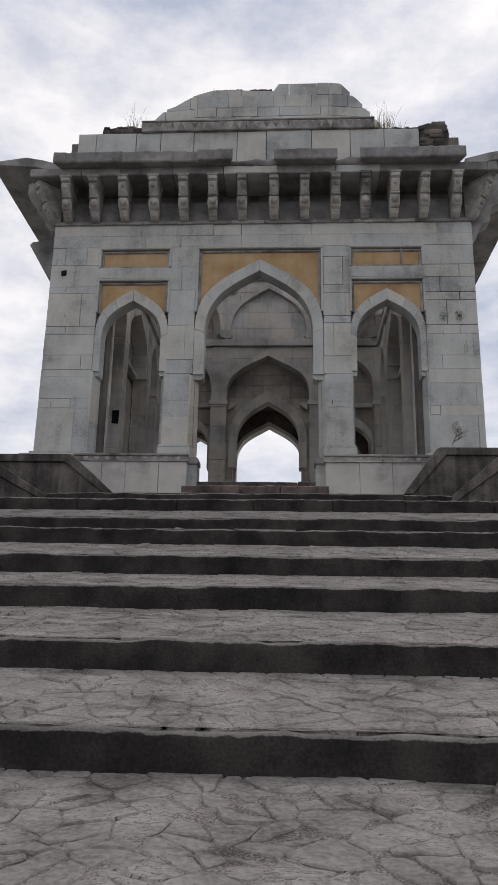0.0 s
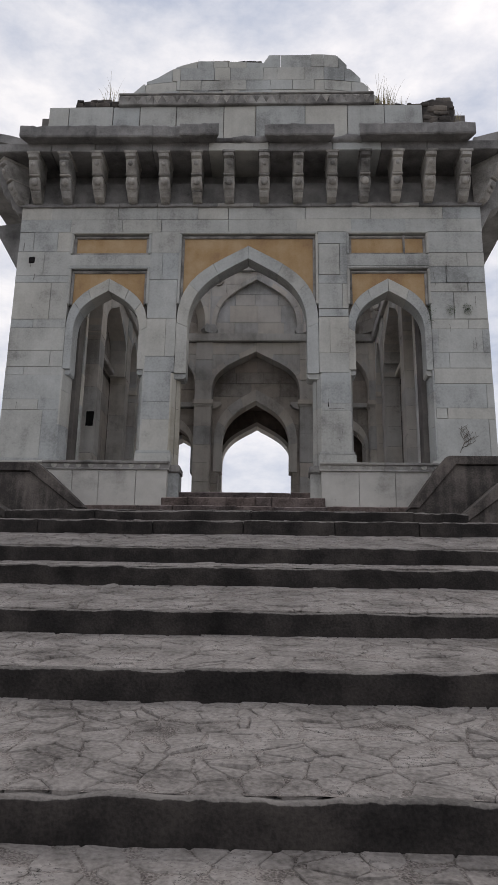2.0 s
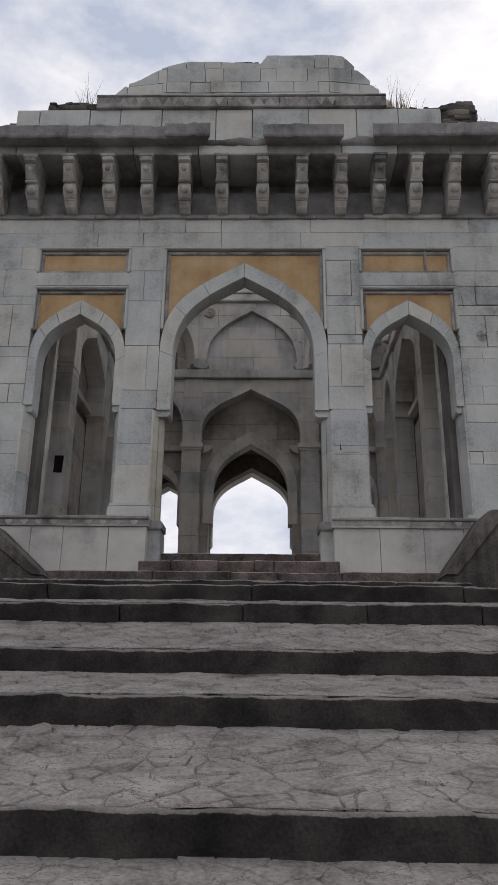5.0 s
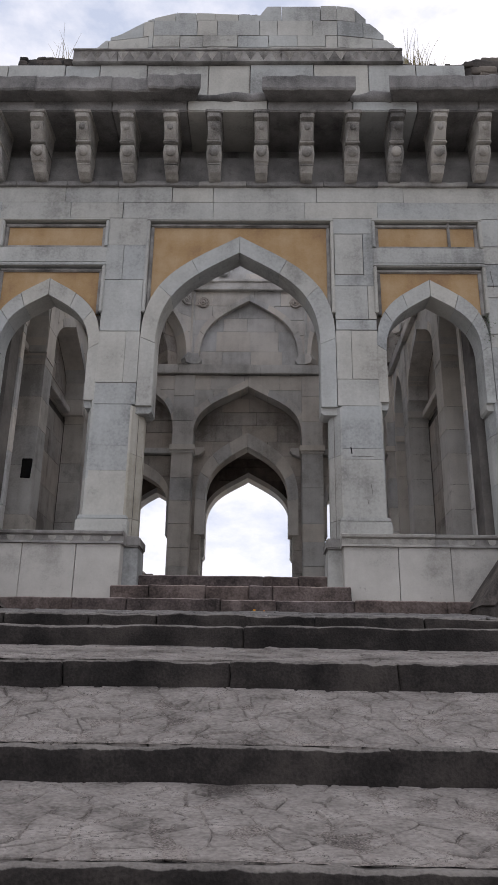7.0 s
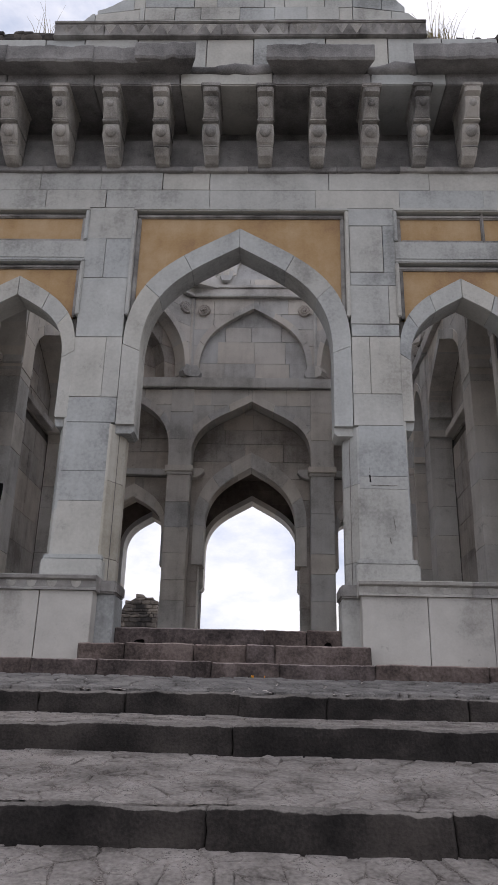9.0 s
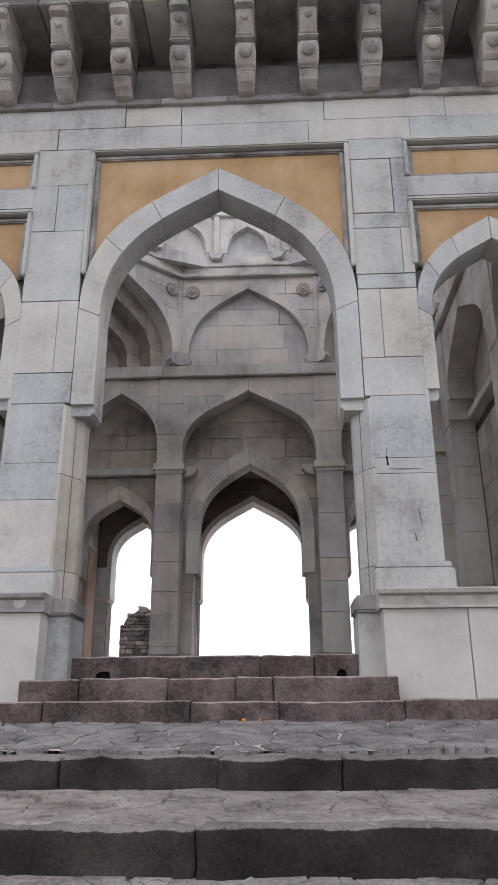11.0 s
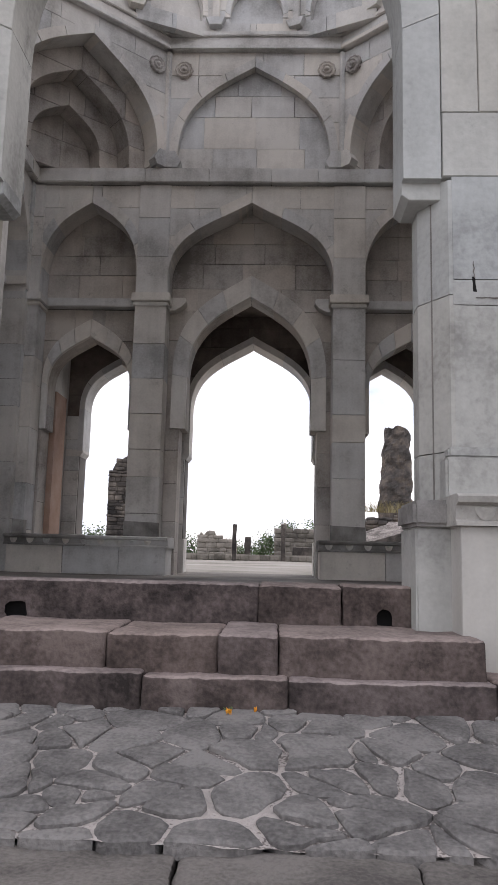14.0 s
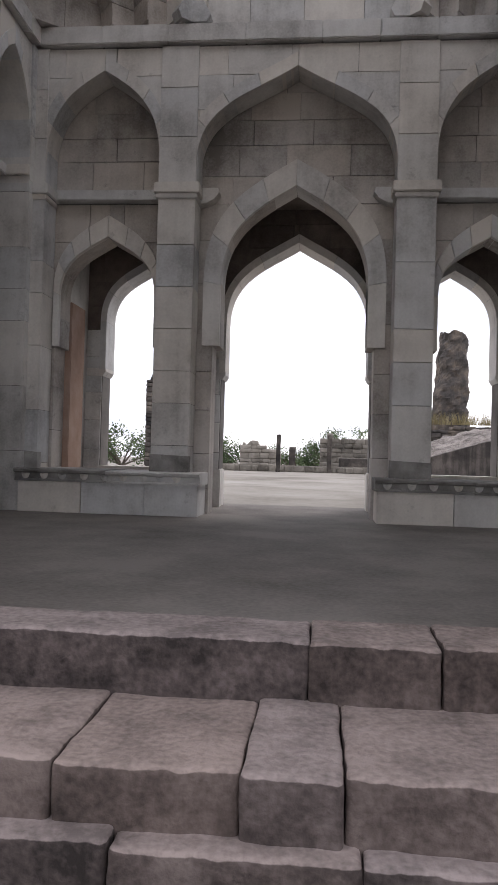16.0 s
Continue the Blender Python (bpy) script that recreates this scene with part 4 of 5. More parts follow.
def rubble_mass(name, x0, x1, y0, y1, z0, z1, seed, label, cat, mat=None, n=40, kind=""):
    """A ruined lump of rubble: a core with many uneven stones set on it."""
    rng = random.Random(seed)
    t = tagged(new(name, None), label, cat, "", kind)
    part("core", rough_block(x0, x1, y0, y1, z0, z1, seed, 0.06, 0.2, 0.08), mat or M_RUBBLE, t, smooth=True)
    geos = []
    for _ in range(n):
        w, h, d = rng.uniform(0.1, 0.32), rng.uniform(0.06, 0.16), rng.uniform(0.1, 0.2)
        side = rng.random()
        if side < 0.6:
            x, y, z = rng.uniform(x0, x1 - w), y0 - 0.04, rng.uniform(z0, z1 - h)
        elif side < 0.8:
            x, y, z = rng.uniform(x0, x1 - w), rng.uniform(y0, y1 - d), z1 - 0.04
        else:
            x, y, z = (x0 - 0.04 if rng.random() < 0.5 else x1 - w + 0.04), rng.uniform(y0, max(y0 + 0.01, y1 - d)), rng.uniform(z0, z1 - h)
        geos.append(rough_block(x, x + w, y, y + d, z, z + h, rng.uniform(0, 80), 0.02, 0.1, 0.03))
    part("rubble_facing", join(*geos), mat or M_RUBBLE, t, "rough dark rubble stones", "stuff", True)
    return t


def tuft(x, y, z, n, h, rng, label="dry wispy grass tuft growing on the roof", mat=None):
    vs, fs = [], []
    for _ in range(n):
        a, l = rng.uniform(0, 6.28), h * rng.uniform(0.4, 1.0)
        lean = rng.uniform(0.05, 0.5)
        bx, by = x + rng.uniform(-0.22, 0.22), y + rng.uniform(-0.1, 0.1)
        w = 0.006
        o = len(vs)
        for k in range(4):
            f = k / 3
            px, py, pz = bx + math.cos(a) * lean * l * f * f, by + math.sin(a) * lean * l * f * f, z + l * f
            vs += [(px - w * (1 - f * 0.8), py, pz), (px + w * (1 - f * 0.8), py, pz)]
        for k in range(3):
            fs.append([o + 2 * k, o + 2 * k + 1, o + 2 * k + 3, o + 2 * k + 2])
    return thing("grass_tuft", vs, fs, mat or M_DRY, label, "grass", "stuff")


def build_parapet():
    rng = random.Random(51)
    p = tagged(new("parapet", None), "pale ashlar parapet with carved lozenge band", "parapet", "", "structure")
    part("core", box(-4.48, 3.72, 0.26, 0.8, 7.9, 9.22), M_JOINT, p)
    for r in courses(-4.5, 3.75, 8.0, 9.27, rng, 0.9, 1.3, 0.45, 1.1):
        for q in clipped(*r, [], 0.006):
            part("stone", slab(q, 0.22 + rng.uniform(-0.01, 0.01), 0.75, 0.012), M_ASHLAR, p)
    x = -2.95
    while x < 2.65:
        w = min(rng.uniform(0.7, 1.1), 2.7 - x)
        part("band_stone", trim(x + 0.004, x + w - 0.004, 0.18, 0.75, 9.28, 9.54), M_MOULD, p)
        x += w
    part("band_fillet", trim(-2.95, 2.7, 0.15, 0.7, 9.54, 9.58), M_MOULD, p)
    part("band_fillet", trim(-2.95, 2.7, 0.15, 0.7, 9.265, 9.30), M_MOULD, p)
    x = -2.85
    while x < 2.6:
        vs = [(x, 0.178, 9.52), (x + 0.2, 0.178, 9.52), (x + 0.1, 0.178, 9.33), (x + 0.1, 0.135, 9.46)]
        part("lozenge", (vs, [[0, 2, 3], [2, 1, 3], [1, 0, 3], [0, 1, 2]]), M_BRACKET, p)
        x += 0.22
    rubble_mass("rubble_end", 3.72, 4.45, 0.25, 0.9, 8.0, 9.42, 3, "broken dark rubble end of the parapet", "rubble", n=50)
    rubble_mass("rubble_heap", -3.95, -2.9, 0.3, 0.8, 9.2, 9.52, 4, "dark rubble on top of the parapet", "rubble", n=24)
    rubble_mass("rubble_heap", 2.72, 3.8, 0.35, 0.9, 9.2, 9.40, 5, "dark rubble and soil on top of the parapet", "rubble", n=16)
    # outer octagonal drum, ruined
    d = tagged(new("drum_wall", None), "ruined octagonal ashlar drum with ragged top", "drum", "", "structure")
    top = [(-3.4, 9.45), (-2.98, 9.62), (-2.34, 10.24), (-2.26, 10.20), (-1.8, 10.46), (-1.2, 10.64), (-0.6, 10.62), (0.22, 10.58), (0.26, 10.58), (0.28, 10.80), (1.92, 10.78), (2.5, 10.15), (2.98, 9.55), (3.3, 9.4)]
    tx, tz = [q[0] for q in top], [q[1] - 0.06 for q in top]
    oy = 0.34

    def place(x):
        """Bend the strip round the octagon: a straight front and receding flanks."""
        a = 1.62
        if x < -a:
            return x, oy + (-a - x) * 0.12
        if x > a:
            return x, oy + (x - a) * 0.12
        return x, oy
    z = 9.45
    row = 0
    rngd = random.Random(61)
    while z < 11.0:
        h = rngd.choice([0.26, 0.34, 0.42])
        x = -3.6 + rngd.uniform(0, 0.4)
        while x < 3.4:
            w = rngd.uniform(0.3, 0.8)
            xa, xb = x, min(x + w, 3.5)
            for brk in (-1.62, 1.62):
                if xa < brk - 0.05 < xb - 0.1:
                    xb = brk
            x = xb
            ks = [xa + 0.004 + (xb - xa - 0.008) * i / 6 for i in range(7)]
            tops = [(px, min(z + h - 0.004, float(np.interp(px, tx, tz)))) for px in ks]
            tops = [q for q in tops if q[1] > z + 0.02]
            if len(tops) < 2:
                continue
            pts = [(tops[0][0], z + 0.004), (tops[-1][0], z + 0.004)] + tops[::-1]
            n = len(pts)
            vs = []
            for depth in (rngd.uniform(-0.012, 0.012), 0.5):
                for px, pz in pts:
                    X, Y = place(px)
                    vs.append((X, Y + depth, pz))
            fs = [list(range(n)), list(range(n, 2 * n))[::-1]] + [[i, n + i, n + (i + 1) % n, (i + 1) % n] for i in range(n)]
            part("stone", (vs, fs), M_ASHLAR, d)
        z += h
    for x0, x1, z0 in ((-1.2, -0.3, 10.62), (-0.4, 0.24, 10.60)):
        rubble_mass("roof_rubble", x0, x1, 0.5, 0.9, z0 - 0.1, z0 + 0.1, x0 + 3, "dark mossy mortar on the ruined drum top", "rubble", n=10)
    for x, y, z, n, h in ((-3.3, 0.5, 9.5, 14, 0.7), (-3.0, 0.6, 9.52, 10, 0.55), (2.95, 0.5, 9.38, 40, 0.75), (3.25, 0.6, 9.38, 30, 0.6), (2.75, 0.45, 9.38, 30, 0.35), (-1.3, 0.6, 10.57, 14, 0.2), (-0.8, 0.6, 10.64, 12, 0.18), (4.4, 0.4, 9.0, 12, 0.3)):
        tuft(x, y, z, n, h, rng)


build_parapet()


def build_facade_marks():
    rng = random.Random(65)
    # solid black block paints the shade of a chipped notch
    thing("chipped_socket", *rough_block(1.578, 1.603, -0.058, 0.0, 2.19, 2.285, 8, 0.014, 0.02, 0.006), M_HOLE, "dark chipped socket in a pier joint", "hole")
    # eroded joints and hairline cracks
    spots = [(1.59, 2.28, 1.588, 2.38, 0.004), (1.60, 2.165, 1.90, 2.16, 0.004), (1.86, 1.62, 1.84, 1.80, 0.004), (1.80, 1.48, 1.79, 1.56, 0.005)]
    for _ in range(14):
        x = rng.choice((-1, 1)) * rng.uniform(3.75, 4.65)
        z = rng.uniform(1.35, 6.0)
        spots.append((x, z, x + rng.uniform(-0.03, 0.03), z + rng.uniform(0.08, 0.3), rng.uniform(0.002, 0.004)))
    for xa, za, xb, zb, w in spots:
        n = 9
        a, b = Vector((xa, za)), Vector((xb, zb))
        d = (b - a).normalized()
        e = Vector((d.y, -d.x))
        up, dn = [], []
        for i in range(n + 1):
            c = a.lerp(b, i / n) + e * rng.uniform(-0.004, 0.004)
            k = w * rng.uniform(0.3, 1.2) * (0.2 + 0.8 * math.sin(math.pi * (i + 0.3) / (n + 0.6)))
            up.append(tuple(c + e * k))
            dn.append(tuple(c - e * k))
        part("crack", slab(up + dn[::-1], FY - 0.0085, FY + 0.01), M_JOINT, WALL_FRONT)
    # hole in the left end pier: solid block, its shade painted black
    thing("socket_hole", *rough_block(-4.52, -4.40, -0.075, 0.0, 5.27, 5.42, 3, 0.02, 0.05, 0.03), M_HOLE, "black stub of a broken iron cramp", "hole")
    for x, z, n in ((4.02, 4.22, 30), (4.36, 4.22, 40), (3.62, 4.2, 14), (3.6, 4.0, 10)):
        vs, fs = [], []
        for _ in range(n * 4):
            a, r = rng.uniform(0, 6.28), rng.uniform(0.0, 0.13)
            p = Vector((x + r * math.cos(a) * 0.8, FY - rng.uniform(0.0, 0.07), z + r * math.sin(a)))
            d = Vector((rng.uniform(-1, 1), rng.uniform(-1, 0.2), rng.uniform(-0.3, 1))).normalized() * rng.uniform(0.015, 0.035)
            e = d.orthogonal().normalized() * 0.008
            o = len(vs)
            vs += [p - e, p + e, p + d]
            fs.append([o, o + 1, o + 2])
        thing("wall_weed", vs, fs, M_LEAF, "small dark weed rooted in a wall joint", "plant", "stuff", "weeds on the facade")
    vs, fs = [], []
    p0 = Vector((4.05, FY - 0.012, 1.3))
    stack = [(p0, Vector((0.25, 0, 1)).normalized(), 0.05, 0)]
    while stack:
        p, d, l, g = stack.pop()
        for _ in range(5):
            q = p + d * l
            e = Vector((d.z, 0, -d.x)) * (0.008 / (1 + g * 0.5))
            o = len(vs)
            vs += [p - e, p + e, q + e * 0.9, q - e * 0.9]
            fs.append([o, o + 1, o + 2, o + 3])
            p = q
            d = (d + Vector((rng.uniform(-0.35, 0.35), 0, rng.uniform(-0.2, 0.3)))).normalized()
            if g < 3 and rng.random() < 0.5:
                stack.append((p, (d + Vector((rng.choice((-1, 1)) * 0.9, 0, 0))).normalized(), l * 0.75, g + 1))
    thing("dry_creeper", vs, fs, M_RUBBLE, "dry dark creeper stems clinging to pale stone", "plant", "stuff")


build_facade_marks()


def build_petals():
    rng = random.Random(77)
    t = tagged(new("fallen_flower", None), "wilted orange marigold with green leaf on the flags", "flower")
    for nm, mat, n, cx, cy, sp in (("petals", M_PETAL, 7, 0.30, -0.74, 0.012), ("leaf", M_LEAF, 7, 0.29, -0.70, 0.016), ("petals", M_PETAL, 3, 0.41, -0.69, 0.008)):
        vs, fs = [], []
        for _ in range(n):
            x, y, z = cx + rng.uniform(-sp, sp), cy + rng.uniform(-sp, sp), rng.uniform(0.004, 0.012)
            a, r = rng.uniform(0, 6.28), rng.uniform(0.005, 0.009)
            o = len(vs)
            vs += [(x + r * math.cos(a), y + r * math.sin(a), z), (x + r * math.cos(a + 2), y + r * math.sin(a + 2), z - 0.006), (x + r * math.cos(a + 4), y + r * math.sin(a + 4), z + 0.006), (x, y, z - 0.022)]
            fs += [[o, o + 1, o + 2], [o, o + 3, o + 1], [o + 1, o + 3, o + 2], [o + 2, o + 3, o]]
        part(nm, (vs, fs), mat, t, kind="stuff")


build_petals()

# ---------------------------------------------------------------- hall
HX, HY0, HY1 = 3.5, 0.95, 7.0
HCY = (HY0 + HY1) / 2
FLOOR = 0.37


def build_floor():
    vs, fs, n = [], [], 24
    for j in range(n + 1):
        for i in range(n + 1):
            x, y = -4.7 + 9.4 * i / n, 0.4 + 9.2 * j / n
            vs.append((x, y, FLOOR + 0.012 * noise.noise(Vector((x * 0.7, y * 0.7, 2)))))
    for j in range(n):
        for i in range(n):
            a = j * (n + 1) + i
            fs.append([a, a + 1, a + n + 2, a + n + 1])
    thing("floor", vs, fs, M_FLOOR, "dull grey-brown screeded hall floor", "floor", "structure", smooth=True)


build_floor()


def place(ux, uy, ox, oy):
    """Local x along the wall, local y into the wall."""
    return Matrix(((ux[0], uy[0], 0, ox), (ux[1], uy[1], 0, oy), (0, 0, 1, 0), (0, 0, 0, 1)))


M_BACK = place((1, 0), (0, 1), 0, HY1)
M_LEFT = place((0, 1), (-1, 0), -HX, HCY)
M_RIGHT = place((0, -1), (1, 0), HX, HCY)
M_FRONT = place((-1, 0), (0, -1), 0, HY0)


def elevation(name, m, half, side_c, side_hw, seed, depth=0.42, infill=True, low=True, label="", zlow=4.10, chw=1.29):
    """One hall wall: pilasters, three tall pointed recesses, infill with lower arches."""
    rng = random.Random(seed)
    tall = [Arch(-side_c, side_hw, 5.0, 6.2, 4.66, side_hw, -1), Arch(0, chw, 4.95, 6.21, 4.66, chw, -1), Arch(side_c, side_hw, 5.0, 6.2, 4.66, side_hw, -1)]
    core = join(*[slab(p, 0.035, depth) for p in wall_pieces(-half, half, 0.2, 6.75, [Arch(a.xc, a.hw + 0.01, a.zs, a.za + 0.008, a.zimp, a.hw_low + 0.01, -1) for a in tall])])
    w = thing(name, *moved(core, m), M_JOINT, label, "wall", "structure")
    rects = []
    for r in courses(-half, half, 4.72, 6.5, rng, 0.34, 0.6, 0.55, 1.1):
        rects += clipped(*r, tall, joint(rng))
    put_stones(w, rects, 0.0, depth - 0.01, M_INNER, rng, m)
    for a in tall if infill else []:
        put_stones(w, ring_stones(a, a.hw + 0.12, a.zs + 0.06, a.za + 0.2, 4), -0.014, depth - 0.01, M_INNER, rng, m, name="voussoir", proud=0.003)
    # pilasters, with caps at the springing
    pil = [(-half, -side_c - side_hw), (-side_c + side_hw, -chw), (chw, side_c - side_hw), (side_c + side_hw, half)]
    for a, b in pil:
        if b - a < 0.05:
            continue
        z = 0.3
        while z < 4.55:
            h = min(rng.choice([0.42, 0.55, 0.7, 0.85]), 4.55 - z)
            if 4.55 - z - h < 0.2:
                h = 4.55 - z
            part("pilaster_stone", moved(slab([(a + 0.003, z + 0.003), (b - 0.003, z + 0.003), (b - 0.003, z + h - 0.003), (a + 0.003, z + h - 0.003)], -0.02 + rng.uniform(-0.004, 0.004), depth - 0.02, 0.006), m), M_INNER, w)
            z += h
        if infill and not low:
            part("pilaster_stone", moved(slab([(a + 0.003, 4.553), (b - 0.003, 4.553), (b - 0.003, 4.70), (a + 0.003, 4.70)], -0.02, depth - 0.02, 0.006), m), M_INNER, w)
        else:
            part("pilaster_cap", moved(trim(a - 0.05, b + 0.05, -0.07, depth - 0.03, 4.56, 4.70), m), M_INNER, w)
            part("cap_fillet", moved(trim(a - 0.025, b + 0.025, -0.045, depth - 0.03, 4.49, 4.56), m), M_INNER, w)
        if low and infill:
            part("stained_base", moved(slab([(a - 0.01, 0.93), (b + 0.01, 0.93), (b + 0.01, 1.14), (a - 0.01, 1.16)], -0.03, 0.1, 0.012), m), M_MOULD, w, "soot-dark pilaster foot")
        if b - a < 0.9:
            for k, (z0, z1) in enumerate(((4.70, 5.3), (5.3, 5.95), (5.95, 6.5))):
                part("pilaster_stone", moved(slab([(a + 0.003, z0 + 0.003), (b - 0.003, z0 + 0.003), (b - 0.003, z1 - 0.003), (a + 0.003, z1 - 0.003)], -0.03, 0.04, 0.006), m), M_INNER, w)
    # cornice
    x = -half
    while x < half - 0.01:
        l = min(rng.uniform(0.7, 1.2), half - x)
        part("cornice_stone", moved(trim(x + 0.002, x + l - 0.002, -0.09, 0.3, 6.52, 6.76), m), M_INNER, w)
        x += l
    if not infill:
        return w
    arch_low = [Arch(-side_c, side_hw - 0.10, 3.3, zlow, 2.6, side_hw - 0.04, -1), Arch(0, 0.98, 3.45, 4.79, 2.63, 1.08, -1), Arch(side_c, side_hw - 0.10, 3.3, zlow, 2.6, side_hw - 0.04, -1)] if low else []
    big = [Arch(a.xc, a.hw + 0.012, a.zs, a.za + 0.01, a.zimp, a.hw_low + 0.012, -1) for a in arch_low]
    core = join(*[slab(p, depth + 0.03, depth + 0.42) for p in wall_pieces(-half, half, 0.2, 6.75, big)])
    part("infill_core", moved(core, m), M_JOINT, w)
    rects = []
    for a in tall:
        lo, hi = a.xc - a.hw - 0.02, a.xc + a.hw + 0.02
        for r in courses(lo, hi, 4.72 if a.xc or not low else 4.56, 6.25, rng, 0.3, 0.45, 0.5, 0.9) + courses(lo, hi, 0.3, 4.56, rng, 0.4, 0.7, 0.45, 0.9):
            rects += clipped(*r, arch_low, joint(rng))
        if a.xc or not low:
            zl = 4.58 if low else 4.76
            part("ledge", moved(trim(lo, hi, depth - 0.14, depth + 0.05, zl, zl + 0.14), m), M_INNER, w)
            if not low:
                for e, f in ((a.xc - a.hw, 1), (a.xc + a.hw, -1)):
                    part("ledge_return", moved(trim(min(e, e + f * 0.05), max(e, e + f * 0.05), -0.03, depth - 0.14, zl, zl + 0.14), m), M_INNER, w)
        else:
            for sg in (-1, 1):
                q = [(sg * (a.hw + 0.02), 4.73), (sg * (a.hw - 0.25), 4.73), (sg * (a.hw - 0.27), 4.66), (sg * (a.hw - 0.21), 4.58), (sg * (a.hw - 0.10), 4.52), (sg * (a.hw + 0.02), 4.50)]
                part("corbel", moved(slab(q, depth - 0.17, depth + 0.05, 0.015), m), M_INNER, w)
    put_stones(w, rects, depth, depth + 0.4, M_INFILL, rng, m, name="infill_stone")
    for a, o, zo in zip(arch_low, (0.13, 0.24, 0.13), (0.3, 0.36, 0.3)):
        put_stones(w, ring_stones(a, a.hw + o - (0.04 if o < 0.2 else 0), a.zs + 0.05, a.za + zo, 4), depth - 0.07, depth + 0.38, M_INNER, rng, m, name="voussoir")
    return w


WALL_BACK = elevation("wall_back", M_BACK, HX, 2.55, 0.76, 71, label="grey ashlar hall wall with tall pointed recesses and arched openings")
WALL_LEFT = elevation("wall_left", M_LEFT, HY1 - HCY, 2.32, 0.55, 72, low=False, label="grey ashlar side wall with three blind pointed recesses")
WALL_RIGHT = elevation("wall_right", M_RIGHT, HY1 - HCY, 2.32, 0.55, 73, low=False, label="plain grey ashlar side wall with blind pointed recesses")
WALL_INNER = elevation("wall_front_inner", M_FRONT, HX, 2.82, 0.84, 74, infill=False, chw=1.52, label="inner face of the arcaded facade wall")
# socket is a solid block, black in place of the hollow's shade
thing("wall_socket", *rough_block(-3.68, -3.51, 2.185, 2.26, 2.46, 2.80, 6, 0.012, 0.04, 0.01), M_HOLE, "black empty beam socket in side wall", "hole", "structure")


def build_outer_walls():
    for s, nm in ((-1, "wall_outer_west"), (1, "wall_outer_east")):
        a, b = sorted((s * 4.36, s * (FX - 0.02)))
        w = thing(nm, *box(a, b, 0.5, 9.35, -1.2, 9.2), M_JOINT, "weathered pale ashlar side wall", "wall", "structure")
        rng = random.Random(80 + s)
        m = place((0, 1), (-1, 0), FX, 0) if s > 0 else place((0, -1), (1, 0), -FX, 0)
        for r in courses(0.5, 9.3, 1.0, 6.6, rng, 0.4, 0.7, 0.7, 1.4):
            x0, x1, z0, z1 = r
            q = [(x0 + 0.003, z0 + 0.003), (x1 - 0.003, z0 + 0.003), (x1 - 0.003, z1 - 0.003), (x0 + 0.003, z1 - 0.003)]
            if s < 0:
                q = [(-x, z) for x, z in q]
            part("stone", moved(slab(q, 0.0, 0.1, 0.006), m), M_ASHLAR, w)


build_outer_walls()


